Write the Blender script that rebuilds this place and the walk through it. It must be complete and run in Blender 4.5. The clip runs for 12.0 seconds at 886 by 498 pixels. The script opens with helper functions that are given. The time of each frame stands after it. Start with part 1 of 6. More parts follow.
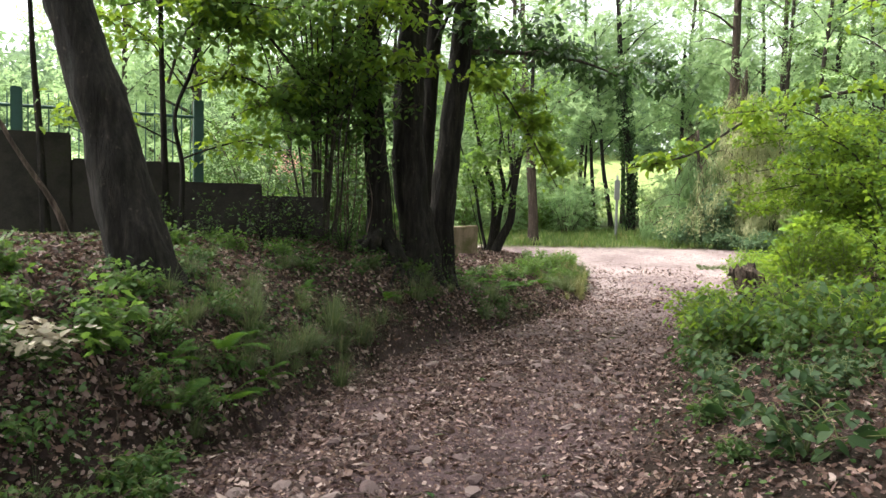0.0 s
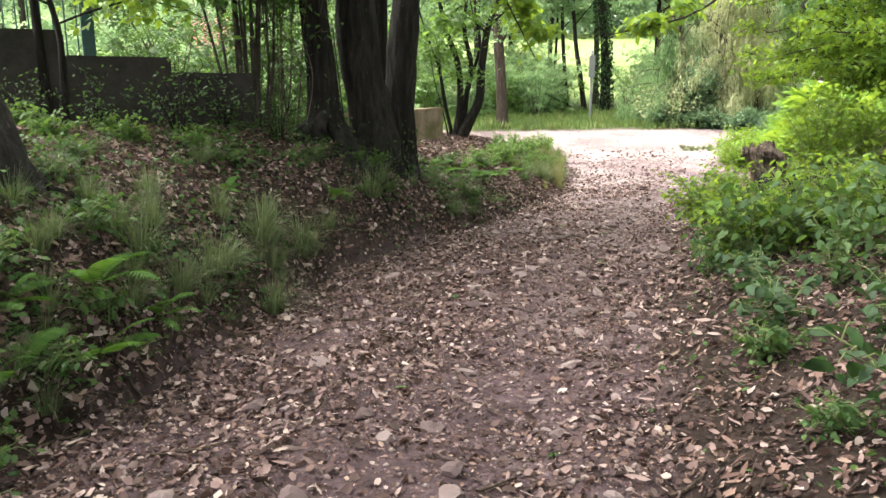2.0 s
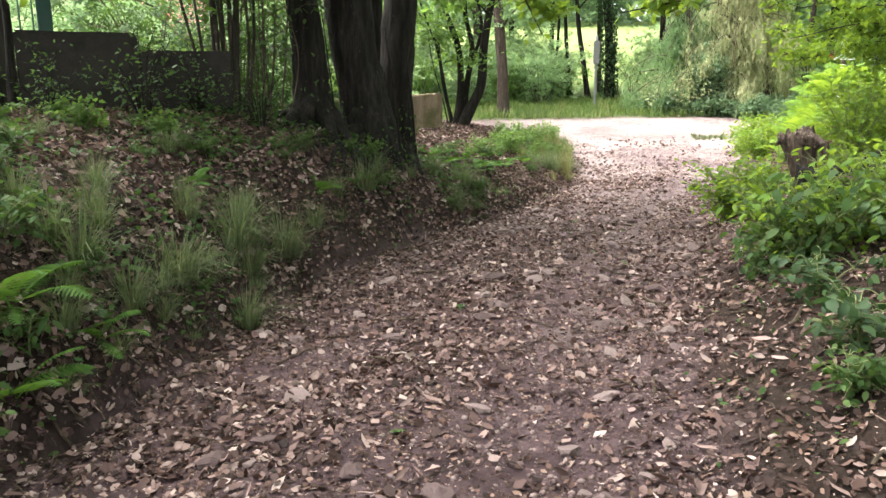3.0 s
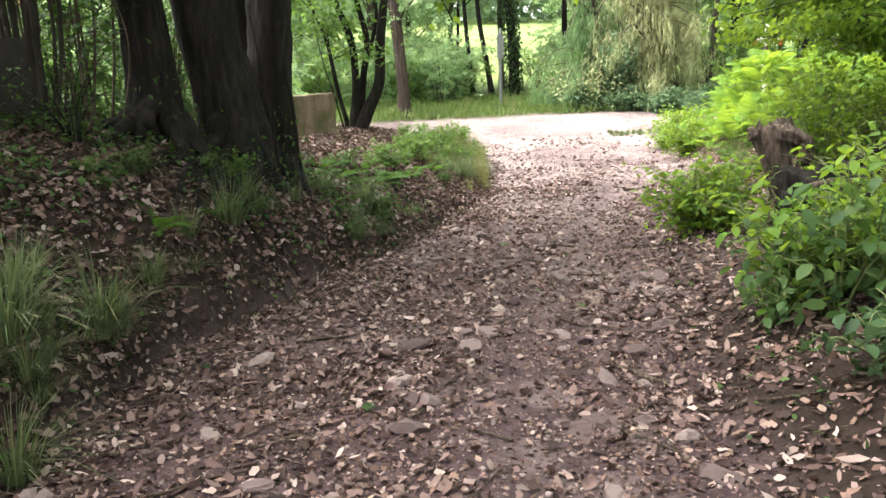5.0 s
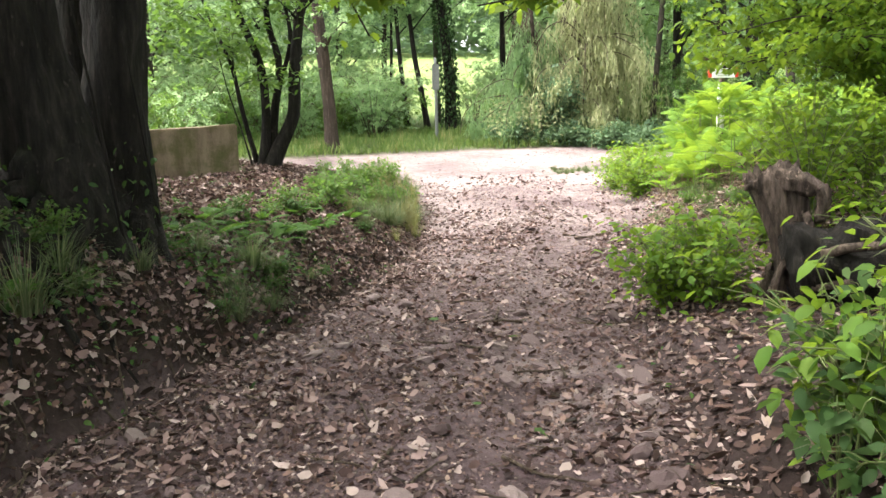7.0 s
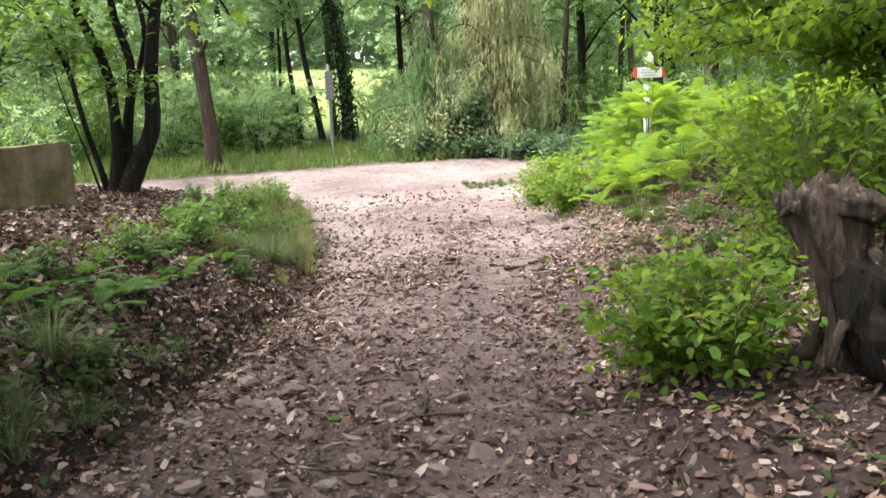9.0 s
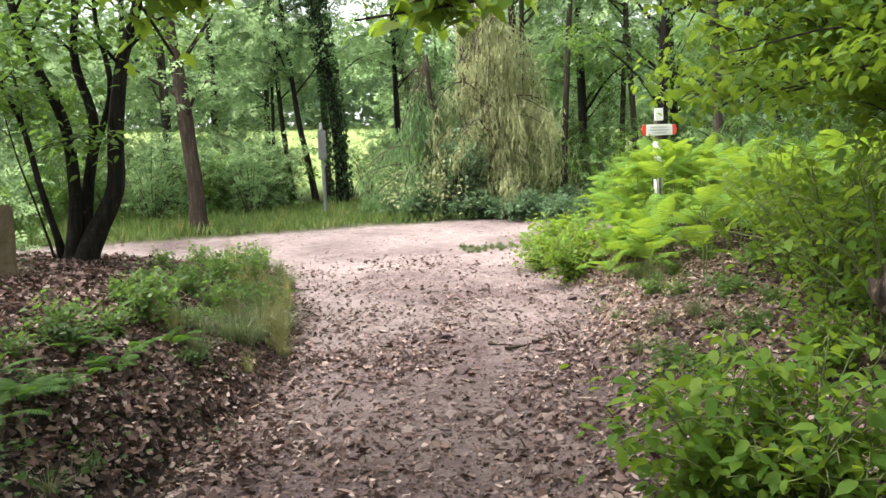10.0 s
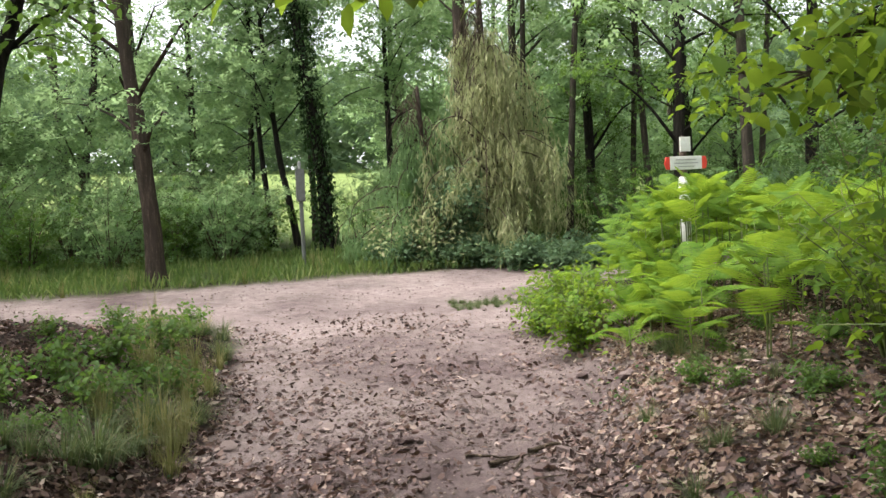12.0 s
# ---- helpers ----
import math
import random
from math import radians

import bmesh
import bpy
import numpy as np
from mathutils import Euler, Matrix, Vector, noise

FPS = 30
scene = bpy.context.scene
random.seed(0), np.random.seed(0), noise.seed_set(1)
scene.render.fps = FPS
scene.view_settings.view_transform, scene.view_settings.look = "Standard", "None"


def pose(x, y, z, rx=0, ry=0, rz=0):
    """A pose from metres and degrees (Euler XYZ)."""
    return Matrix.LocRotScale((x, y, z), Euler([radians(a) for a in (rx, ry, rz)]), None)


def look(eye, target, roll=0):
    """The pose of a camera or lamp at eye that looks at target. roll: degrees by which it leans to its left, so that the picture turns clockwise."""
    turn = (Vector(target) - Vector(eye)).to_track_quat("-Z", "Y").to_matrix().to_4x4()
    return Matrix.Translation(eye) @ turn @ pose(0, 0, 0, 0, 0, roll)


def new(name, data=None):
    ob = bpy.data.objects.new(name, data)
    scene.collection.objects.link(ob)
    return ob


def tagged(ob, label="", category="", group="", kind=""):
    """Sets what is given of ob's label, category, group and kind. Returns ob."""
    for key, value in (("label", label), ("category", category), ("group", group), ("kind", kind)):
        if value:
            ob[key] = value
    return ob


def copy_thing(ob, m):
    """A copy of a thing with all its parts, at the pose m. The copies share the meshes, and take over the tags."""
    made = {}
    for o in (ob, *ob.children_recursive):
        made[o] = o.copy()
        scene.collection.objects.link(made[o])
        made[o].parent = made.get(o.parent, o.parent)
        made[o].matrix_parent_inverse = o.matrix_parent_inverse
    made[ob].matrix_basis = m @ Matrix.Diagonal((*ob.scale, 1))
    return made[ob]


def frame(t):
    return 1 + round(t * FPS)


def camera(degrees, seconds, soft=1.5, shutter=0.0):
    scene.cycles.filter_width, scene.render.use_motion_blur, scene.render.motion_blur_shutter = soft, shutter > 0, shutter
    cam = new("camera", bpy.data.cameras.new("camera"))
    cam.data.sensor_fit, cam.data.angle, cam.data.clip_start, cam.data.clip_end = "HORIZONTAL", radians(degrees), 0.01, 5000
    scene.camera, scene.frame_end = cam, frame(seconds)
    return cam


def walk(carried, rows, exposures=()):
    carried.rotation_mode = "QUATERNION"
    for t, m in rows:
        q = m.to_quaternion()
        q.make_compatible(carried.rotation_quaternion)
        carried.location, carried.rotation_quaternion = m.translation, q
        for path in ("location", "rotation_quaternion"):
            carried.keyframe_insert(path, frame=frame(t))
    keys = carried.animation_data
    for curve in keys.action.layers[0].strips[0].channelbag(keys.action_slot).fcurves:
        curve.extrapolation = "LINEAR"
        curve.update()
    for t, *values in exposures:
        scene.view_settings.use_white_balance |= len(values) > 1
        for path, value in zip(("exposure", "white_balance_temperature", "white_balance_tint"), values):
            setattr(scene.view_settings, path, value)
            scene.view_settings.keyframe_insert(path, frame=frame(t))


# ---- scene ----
cam = camera(60.4, 12.0)
METRES, EYE, TILT, LEAN, TURN = 11.1, 1.5, 0.0, 0.0, 0.0
ROWS = [
    (0.0, 0.0, 0.0, 0.0, 0.05, -2.86, -1.04),
    (0.5, 0.001, 0.0411, -0.0041, 0.06, -3.04, -0.81),
    (1.0, 0.0012, 0.082, -0.0073, 0.62, -6.75, -0.8),
    (1.5, 0.0017, 0.1182, -0.0107, -2.14, -8.9, -0.54),
    (2.0, 0.0049, 0.1599, -0.0115, -2.73, -11.23, 0.35),
    (2.5, 0.0049, 0.2008, -0.0159, -2.83, -11.79, 0.47),
    (4.5, 0.0113, 0.3699, -0.0263, -6.87, -12.28, 1.33),
    (5.0, 0.0203, 0.4119, -0.0263, -10.47, -11.94, 1.99),
    (5.5, 0.0336, 0.4486, -0.0269, -11.4, -11.89, 2.14),
    (6.0, 0.0457, 0.4864, -0.0282, -12.96, -9.82, 1.52),
    (6.5, 0.058, 0.5221, -0.0272, -13.42, -9.97, 1.47),
    (8.5, 0.0947, 0.674, -0.0335, -21.79, -8.04, 2.3),
    (9.0, 0.1109, 0.7142, -0.0317, -22.56, -9.0, 2.79),
    (9.5, 0.1271, 0.75, -0.0318, -24.51, -5.52, 3.03),
    (10.0, 0.1492, 0.7902, -0.0304, -22.57, -4.59, 2.76),
    (10.5, 0.1738, 0.8279, -0.0336, -21.93, -2.65, 2.15),
    (11.0, 0.1999, 0.87, -0.0319, -22.04, -2.54, 2.57),
    (11.5, 0.2236, 0.9084, -0.0329, -21.43, -2.35, 2.57),
    (12.0, 0.2455, 0.9461, -0.0299, -22.05, -1.25, 2.88),
]
EXPOSURES = [(0.0, 2.3), (2.0, 2.82), (5.5, 2.82), (8.5, 2.52), (10.5, 2.14), (12.0, 1.74)]
walk(cam, [(t, pose(0, 0, EYE, TILT, LEAN, TURN) @ pose(METRES * x, METRES * y, METRES * z, 90 + pitch, roll, yaw)) for t, x, y, z, yaw, pitch, roll in ROWS],
     exposures=EXPOSURES)

# ---- light ----
world = bpy.data.worlds.new("sky")
scene.world = world
world.use_nodes = True
wt = world.node_tree
sky = wt.nodes.new("ShaderNodeTexSky")
sky.sky_type = 'NISHITA'
sky.sun_disc = False
sky.sun_elevation = radians(63)
sky.sun_rotation = radians(-70)
sky.dust_density = 4.0
grey = wt.nodes.new("ShaderNodeHueSaturation")
grey.inputs["Saturation"].default_value = 0.22
wt.links.new(sky.outputs["Color"], grey.inputs["Color"])
wt.links.new(grey.outputs["Color"], wt.nodes["Background"].inputs["Color"])
wt.nodes["Background"].inputs["Strength"].default_value = 0.15
sun = new("sun", bpy.data.lights.new("sun", 'SUN'))
sun.data.energy, sun.data.angle, sun.data.color = 2.0, radians(75), (1.0, 0.96, 0.88)
sun.matrix_world = look((20 * math.sin(radians(-70)), 20 * math.cos(radians(-70)), 40), (0, 0, 0))

# ---- materials ----


def material(name, rough=0.8, spec=0.3):
    m = bpy.data.materials.new(name)
    m.use_nodes = True
    b = m.node_tree.nodes["Principled BSDF"]
    b.inputs["Roughness"].default_value = rough
    b.inputs["Specular IOR Level"].default_value = spec
    return m, m.node_tree, b


def node(nt, kind, **values):
    n = nt.nodes.new(kind)
    for k, v in values.items():
        n.inputs[k.replace("_", " ")].default_value = v
    return n


def noise_tex(nt, scale, detail=4.0, rough=0.6, stretch=None, space="Object"):
    tc = nt.nodes.new("ShaderNodeTexCoord")
    n = node(nt, "ShaderNodeTexNoise", Scale=scale, Detail=detail, Roughness=rough)
    if stretch:
        mp = nt.nodes.new("ShaderNodeMapping")
        mp.inputs["Scale"].default_value = stretch
        nt.links.new(tc.outputs[space], mp.inputs["Vector"])
        nt.links.new(mp.outputs["Vector"], n.inputs["Vector"])
    else:
        nt.links.new(tc.outputs[space], n.inputs["Vector"])
    return n.outputs["Fac"]


def ramp(nt, fac, stops):
    r = nt.nodes.new("ShaderNodeValToRGB")
    while len(r.color_ramp.elements) < len(stops):
        r.color_ramp.elements.new(0.5)
    for e, (p, c) in zip(r.color_ramp.elements, stops):
        e.position, e.color = p, (*c, 1)
    nt.links.new(fac, r.inputs["Fac"])
    return r.outputs["Color"]


def mixed(nt, fac, a, b, mode='MIX'):
    m = nt.nodes.new("ShaderNodeMix")
    m.data_type, m.blend_type = 'RGBA', mode
    for i, v in ((0, fac), (6, a), (7, b)):
        if isinstance(v, (int, float)):
            m.inputs[i].default_value = v
        elif isinstance(v, tuple):
            m.inputs[i].default_value = (*v, 1)
        else:
            nt.links.new(v, m.inputs[i])
    return m.outputs[2]


def bumped(nt, bsdf, height, strength, distance):
    b = node(nt, "ShaderNodeBump", Strength=strength, Distance=distance)
    nt.links.new(height, b.inputs["Height"])
    nt.links.new(b.outputs["Normal"], bsdf.inputs["Normal"])


def leaf_material(name, stops, through_colour, share=0.35, rough=0.58, spec=0.22):
    """Leaves: colour varies leaf by leaf, light shines through them."""
    m, nt, b = material(name, rough, spec)
    g = nt.nodes.new("ShaderNodeNewGeometry")
    c = ramp(nt, g.outputs["Random Per Island"], stops)
    mott = noise_tex(nt, 18, 3)
    c2 = mixed(nt, 0.35, c, ramp(nt, mott, [(0.3, (0.35, 0.35, 0.35)), (0.75, (1, 1, 1))]), 'MULTIPLY')
    nt.links.new(c2, b.inputs["Base Color"])
    t = nt.nodes.new("ShaderNodeBsdfTranslucent")
    nt.links.new(mixed(nt, 0.6, c2, through_colour), t.inputs["Color"])
    mx = nt.nodes.new("ShaderNodeMixShader")
    mx.inputs[0].default_value = share
    nt.links.new(b.outputs[0], mx.inputs[1])
    nt.links.new(t.outputs[0], mx.inputs[2])
    nt.links.new(mx.outputs[0], nt.nodes["Material Output"].inputs["Surface"])
    return m


def bark_material(name, dark, light, moss=(0.06, 0.08, 0.03), moss_at=0.62):
    m, nt, b = material(name, 0.9, 0.2)
    ridges = noise_tex(nt, 16, 6, 0.7, (1, 1, 0.13))
    fine = noise_tex(nt, 70, 6, 0.75, (1, 1, 0.45))
    blot = noise_tex(nt, 2.2, 4)
    fleck = noise_tex(nt, 26, 3, 0.5, (1, 1, 0.6))
    c = ramp(nt, ridges, [(0.36, dark), (0.52, tuple(0.45 * x for x in light)), (0.68, light)])
    c = mixed(nt, 0.5, c, ramp(nt, fine, [(0.3, (0.35, 0.35, 0.35)), (0.7, (1.0, 1.0, 1.0))]), 'MULTIPLY')
    c = mixed(nt, ramp(nt, fleck, [(0.66, (0, 0, 0)), (0.72, (0.5, 0.5, 0.5))]), c, tuple(1.9 * x for x in light))
    mk = ramp(nt, blot, [(moss_at - 0.04, (0, 0, 0)), (moss_at + 0.1, (0.7, 0.7, 0.7))])
    nt.links.new(mixed(nt, mk, c, moss), b.inputs["Base Color"])
    h = mixed(nt, 0.3, ridges, fine)
    bumped(nt, b, h, 1.0, 0.07)
    return m


BARK = bark_material("dark bark", (0.006, 0.005, 0.004), (0.042, 0.035, 0.029), (0.02, 0.026, 0.012), 0.66)
BARK_GREY = bark_material("grey bark", (0.035, 0.03, 0.024), (0.11, 0.09, 0.07))
BARK_RED = bark_material("reddish bark", (0.04, 0.03, 0.024), (0.13, 0.095, 0.075), moss_at=0.7)
DEADWOOD = bark_material("weathered wood", (0.035, 0.025, 0.02), (0.25, 0.185, 0.15), moss_at=0.72)
TWIG = bark_material("twig bark", (0.07, 0.05, 0.035), (0.2, 0.15, 0.11), moss_at=0.8)
STEM, _nt, _b = material("green stem", 0.6)
_nt.links.new(ramp(_nt, noise_tex(_nt, 12), [(0.3, (0.07, 0.10, 0.03)), (0.7, (0.15, 0.17, 0.06))]), _b.inputs["Base Color"])

LEAF_BRIGHT = leaf_material("bright leaf", [(0, (0.06, 0.14, 0.016)), (0.5, (0.10, 0.20, 0.022)), (1, (0.17, 0.26, 0.03))], (0.34, 0.46, 0.04), 0.45)
LEAF_MID = leaf_material("green leaf", [(0, (0.04, 0.095, 0.022)), (0.5, (0.065, 0.135, 0.028)), (1, (0.105, 0.18, 0.04))], (0.22, 0.36, 0.055), 0.45, 0.55, 0.25)
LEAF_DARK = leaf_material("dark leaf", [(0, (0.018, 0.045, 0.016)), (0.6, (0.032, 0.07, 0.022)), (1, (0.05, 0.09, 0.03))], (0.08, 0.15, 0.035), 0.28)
# LEAF_MID darkened: shade put into the colour; also serves the dark ivy
LEAF_SHADE = leaf_material("dark shade-toned leaf", [(0, (0.024, 0.062, 0.016)), (0.5, (0.042, 0.09, 0.022)), (1, (0.07, 0.12, 0.03))], (0.13, 0.22, 0.04), 0.35, 0.6, 0.2)
# paled and blued: the bright haze over the far trees is in the colour
LEAF_FAR = leaf_material("hazed green leaf", [(0, (0.09, 0.17, 0.08)), (0.5, (0.135, 0.23, 0.105)), (1, (0.19, 0.28, 0.13))], (0.44, 0.60, 0.28), 0.58, 0.75, 0.12)
LEAF_OLIVE = leaf_material("olive needle", [(0, (0.25, 0.28, 0.14)), (0.6, (0.38, 0.40, 0.21)), (1, (0.48, 0.46, 0.28))], (0.5, 0.54, 0.27), 0.5, 0.75)
LEAF_BLUE = leaf_material("blue-green leaf", [(0, (0.075, 0.14, 0.075)), (1, (0.14, 0.21, 0.12))], (0.22, 0.34, 0.15), 0.45, 0.6)
FERN_BRIGHT = leaf_material("bright fern", [(0, (0.06, 0.145, 0.014)), (0.5, (0.10, 0.20, 0.018)), (1, (0.16, 0.26, 0.03))], (0.33, 0.45, 0.04), 0.45, 0.65, 0.2)
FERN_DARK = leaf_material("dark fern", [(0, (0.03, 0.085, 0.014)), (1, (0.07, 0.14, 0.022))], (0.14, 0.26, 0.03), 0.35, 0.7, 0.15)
GRASS = leaf_material("grass blade", [(0, (0.06, 0.088, 0.045)), (0.7, (0.11, 0.14, 0.072)), (1, (0.25, 0.24, 0.13))], (0.17, 0.24, 0.06), 0.3, 0.55)
GRASS_VERGE = leaf_material("verge grass blade", [(0, (0.06, 0.115, 0.03)), (0.6, (0.12, 0.185, 0.05)), (1, (0.24, 0.26, 0.10))], (0.24, 0.34, 0.08), 0.35, 0.6)
GRASS_DRY = leaf_material("dry grass", [(0, (0.14, 0.17, 0.05)), (0.6, (0.26, 0.26, 0.10)), (1, (0.38, 0.32, 0.18))], (0.30, 0.30, 0.10), 0.3, 0.6)
LITTER = leaf_material("fallen leaf", [(0, (0.018, 0.011, 0.010)), (0.25, (0.055, 0.033, 0.030)), (0.5, (0.125, 0.078, 0.071)), (0.8, (0.25, 0.172, 0.155)), (1, (0.43, 0.34, 0.305))], (0.16, 0.09, 0.05), 0.12, 0.75, 0.2)
LITTER_DRY = leaf_material("dry pale leaf", [(0, (0.06, 0.036, 0.028)), (0.3, (0.16, 0.10, 0.08)), (0.65, (0.29, 0.20, 0.16)), (1, (0.48, 0.39, 0.32))], (0.25, 0.16, 0.1), 0.15, 0.75, 0.2)
# LITTER darkened for the banks; the shade there is put into the colour
LITTER_SHADED = leaf_material("shaded litter leaf", [(0, (0.022, 0.013, 0.010)), (0.35, (0.062, 0.036, 0.029)), (0.65, (0.13, 0.076, 0.06)), (0.9, (0.22, 0.14, 0.112)), (1, (0.33, 0.24, 0.19))], (0.09, 0.05, 0.03), 0.1, 0.75, 0.2)
# haze of the distance is mixed into this bluish green
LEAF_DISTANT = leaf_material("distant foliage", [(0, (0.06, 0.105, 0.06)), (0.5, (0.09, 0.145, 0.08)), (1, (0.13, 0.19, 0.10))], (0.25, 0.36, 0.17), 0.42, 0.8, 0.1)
PALE = leaf_material("withered leaf", [(0, (0.32, 0.28, 0.20)), (1, (0.52, 0.47, 0.38))], (0.4, 0.35, 0.25), 0.2, 0.7)

STONE, _nt, _b = material("stone", 0.85, 0.25)
_oi = _nt.nodes.new("ShaderNodeObjectInfo")
_c = ramp(_nt, _oi.outputs["Random"], [(0, (0.075, 0.05, 0.05)), (0.5, (0.14, 0.10, 0.098)), (1, (0.23, 0.178, 0.17))])
_n = noise_tex(_nt, 22, 6, 0.7)
_nt.links.new(mixed(_nt, 0.6, _c, ramp(_nt, _n, [(0.3, (0.45, 0.42, 0.4)), (0.7, (1, 1, 1))]), 'MULTIPLY'), _b.inputs["Base Color"])
bumped(_nt, _b, _n, 0.6, 0.01)
GRAVEL, _nt, _b = material("gravel", 0.9, 0.2)
_g = _nt.nodes.new("ShaderNodeNewGeometry")
_nt.links.new(ramp(_nt, _g.outputs["Random Per Island"], [(0, (0.075, 0.05, 0.048)), (0.5, (0.155, 0.112, 0.107)), (1, (0.24, 0.19, 0.175))]), _b.inputs["Base Color"])

CONCRETE_DARK, _nt, _b = material("dirty concrete", 0.9, 0.2)
_n, _n2 = noise_tex(_nt, 3, 5, 0.65), noise_tex(_nt, 45, 5, 0.7)
_c = ramp(_nt, _n, [(0.3, (0.02, 0.018, 0.016)), (0.55, (0.042, 0.036, 0.032)), (0.75, (0.028, 0.036, 0.018))])
_nt.links.new(mixed(_nt, 0.5, _c, ramp(_nt, _n2, [(0.3, (0.5, 0.5, 0.5)), (0.7, (1, 1, 1))]), 'MULTIPLY'), _b.inputs["Base Color"])
bumped(_nt, _b, _n2, 0.5, 0.01)
CONCRETE, _nt, _b = material("mossy concrete", 0.88, 0.2)
_n, _n2, _n3 = noise_tex(_nt, 2.6, 5, 0.6), noise_tex(_nt, 40, 6, 0.7), noise_tex(_nt, 6, 5, 0.7, (1, 1, 0.2))
_c = ramp(_nt, _n3, [(0.3, (0.13, 0.095, 0.065)), (0.6, (0.26, 0.195, 0.14))])
_c = mixed(_nt, ramp(_nt, _n, [(0.43, (0, 0, 0)), (0.6, (0.8, 0.8, 0.8))]), _c, (0.085, 0.095, 0.03))
_nt.links.new(mixed(_nt, 0.5, _c, ramp(_nt, _n2, [(0.3, (0.5, 0.5, 0.5)), (0.7, (1, 1, 1))]), 'MULTIPLY'), _b.inputs["Base Color"])
bumped(_nt, _b, _n2, 0.6, 0.012)


def painted(name, colour, rough=0.5, wear=0.25):
    m, nt, b = material(name, rough, 0.4)
    n = noise_tex(nt, 14, 6, 0.7)
    nt.links.new(mixed(nt, wear, colour, ramp(nt, n, [(0.35, (0.35, 0.33, 0.3)), (0.65, (1, 1, 1))]), 'MULTIPLY'), b.inputs["Base Color"])
    bumped(nt, b, n, 0.15, 0.003)
    return m


FENCE_GREEN = painted("green paint", (0.022, 0.075, 0.06))
WHITE = painted("white paint", (0.72, 0.71, 0.70))
SIGN_RED = painted("red paint", (0.62, 0.05, 0.03))
INK = painted("black lettering", (0.38, 0.38, 0.38))
GREY_POST = painted("grey metal", (0.15, 0.155, 0.15), 0.6, 0.4)
PINK = leaf_material("pink petal", [(0, (0.55, 0.22, 0.2)), (1, (0.75, 0.42, 0.38))], (0.7, 0.3, 0.25), 0.3)

# the ground: bare path, leaf mould, verge grass, meadow
GROUND, _nt, _b = material("forest ground", 0.95, 0.15)
_big, _mid, _fine = noise_tex(_nt, 0.7, 4), noise_tex(_nt, 5, 6, 0.65), noise_tex(_nt, 38, 8, 0.8)


def attr(nt, name):
    a = nt.nodes.new("ShaderNodeAttribute")
    a.attribute_name = name
    return a.outputs["Fac"]


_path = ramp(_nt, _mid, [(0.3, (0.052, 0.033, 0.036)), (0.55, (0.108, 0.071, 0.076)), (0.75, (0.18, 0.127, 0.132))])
# pale soil: open light of the clearing as colour, and bare pale patches
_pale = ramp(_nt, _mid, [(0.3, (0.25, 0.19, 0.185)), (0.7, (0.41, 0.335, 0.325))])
_path = mixed(_nt, attr(_nt, "lit_pale"), _path, _pale)
_mould = ramp(_nt, _mid, [(0.3, (0.02, 0.014, 0.011)), (0.6, (0.05, 0.033, 0.026)), (0.8, (0.08, 0.054, 0.042))])
_turf = ramp(_nt, _mid, [(0.3, (0.05, 0.085, 0.022)), (0.7, (0.12, 0.15, 0.045))])
_mead = ramp(_nt, _big, [(0.3, (0.15, 0.215, 0.06)), (0.7, (0.21, 0.265, 0.09))])
_c = mixed(_nt, attr(_nt, "path"), _mould, _path)
_c = mixed(_nt, attr(_nt, "turf"), _c, _turf)
_c = mixed(_nt, attr(_nt, "meadow"), _c, _mead)
_nt.links.new(mixed(_nt, 0.55, _c, ramp(_nt, _fine, [(0.28, (0.35, 0.35, 0.35)), (0.7, (1, 1, 1))]), 'MULTIPLY'), _b.inputs["Base Color"])
bumped(_nt, _b, mixed(_nt, 0.5, _mid, _fine), 1.0, 0.06)

# ---- tools for meshes ----
RNG = np.random.default_rng(7)


def value_noise(x, y, seed=0):
    x, y = np.asarray(x, float), np.asarray(y, float)
    xi, yi = np.floor(x).astype(np.int64), np.floor(y).astype(np.int64)
    fx, fy = x - xi, y - yi
    fx, fy = fx * fx * (3 - 2 * fx), fy * fy * (3 - 2 * fy)

    def h(a, b):
        n = (a * 374761393 + b * 668265263 + seed * 974711) & 0x7fffffff
        n = ((n ^ (n >> 13)) * 1274126177) & 0x7fffffff
        return ((n ^ (n >> 16)) & 0xffff) / 65535.0
    return (h(xi, yi) * (1 - fx) + h(xi + 1, yi) * fx) * (1 - fy) + (h(xi, yi + 1) * (1 - fx) + h(xi + 1, yi + 1) * fx) * fy


def fbm(x, y, seed=0):
    return sum(value_noise(x * 2 ** k, y * 2 ** k, seed + k) * 0.5 ** (k + 1) for k in range(4))


def mesh_of(name, verts, faces, mat, smooth=True):
    """A mesh from an array of vertices and an array of faces that all have the same count of corners."""
    verts, faces = np.asarray(verts, np.float32), np.asarray(faces, np.int32)
    me = bpy.data.meshes.new(name)
    k = faces.shape[1]
    me.vertices.add(len(verts))
    me.vertices.foreach_set("co", verts.ravel())
    me.loops.add(faces.size)
    me.loops.foreach_set("vertex_index", faces.ravel())
    me.polygons.add(len(faces))
    me.polygons.foreach_set("loop_start", np.arange(len(faces), dtype=np.int32) * k)
    me.polygons.foreach_set("use_smooth", np.full(len(faces), smooth))
    me.update(calc_edges=True)
    me.materials.append(mat)
    return me


def part(name, bm, mat, parent, label=""):
    """Links a bmesh or a mesh as one object under a thing or a part."""
    if isinstance(bm, bmesh.types.BMesh):
        me = bpy.data.meshes.new(name)
        bm.to_mesh(me)
        bm.free()
        me.materials.append(mat)
    else:
        me = bm
    ob = new(name, me)
    ob.parent = parent
    if label:
        ob["label"] = label
    return ob


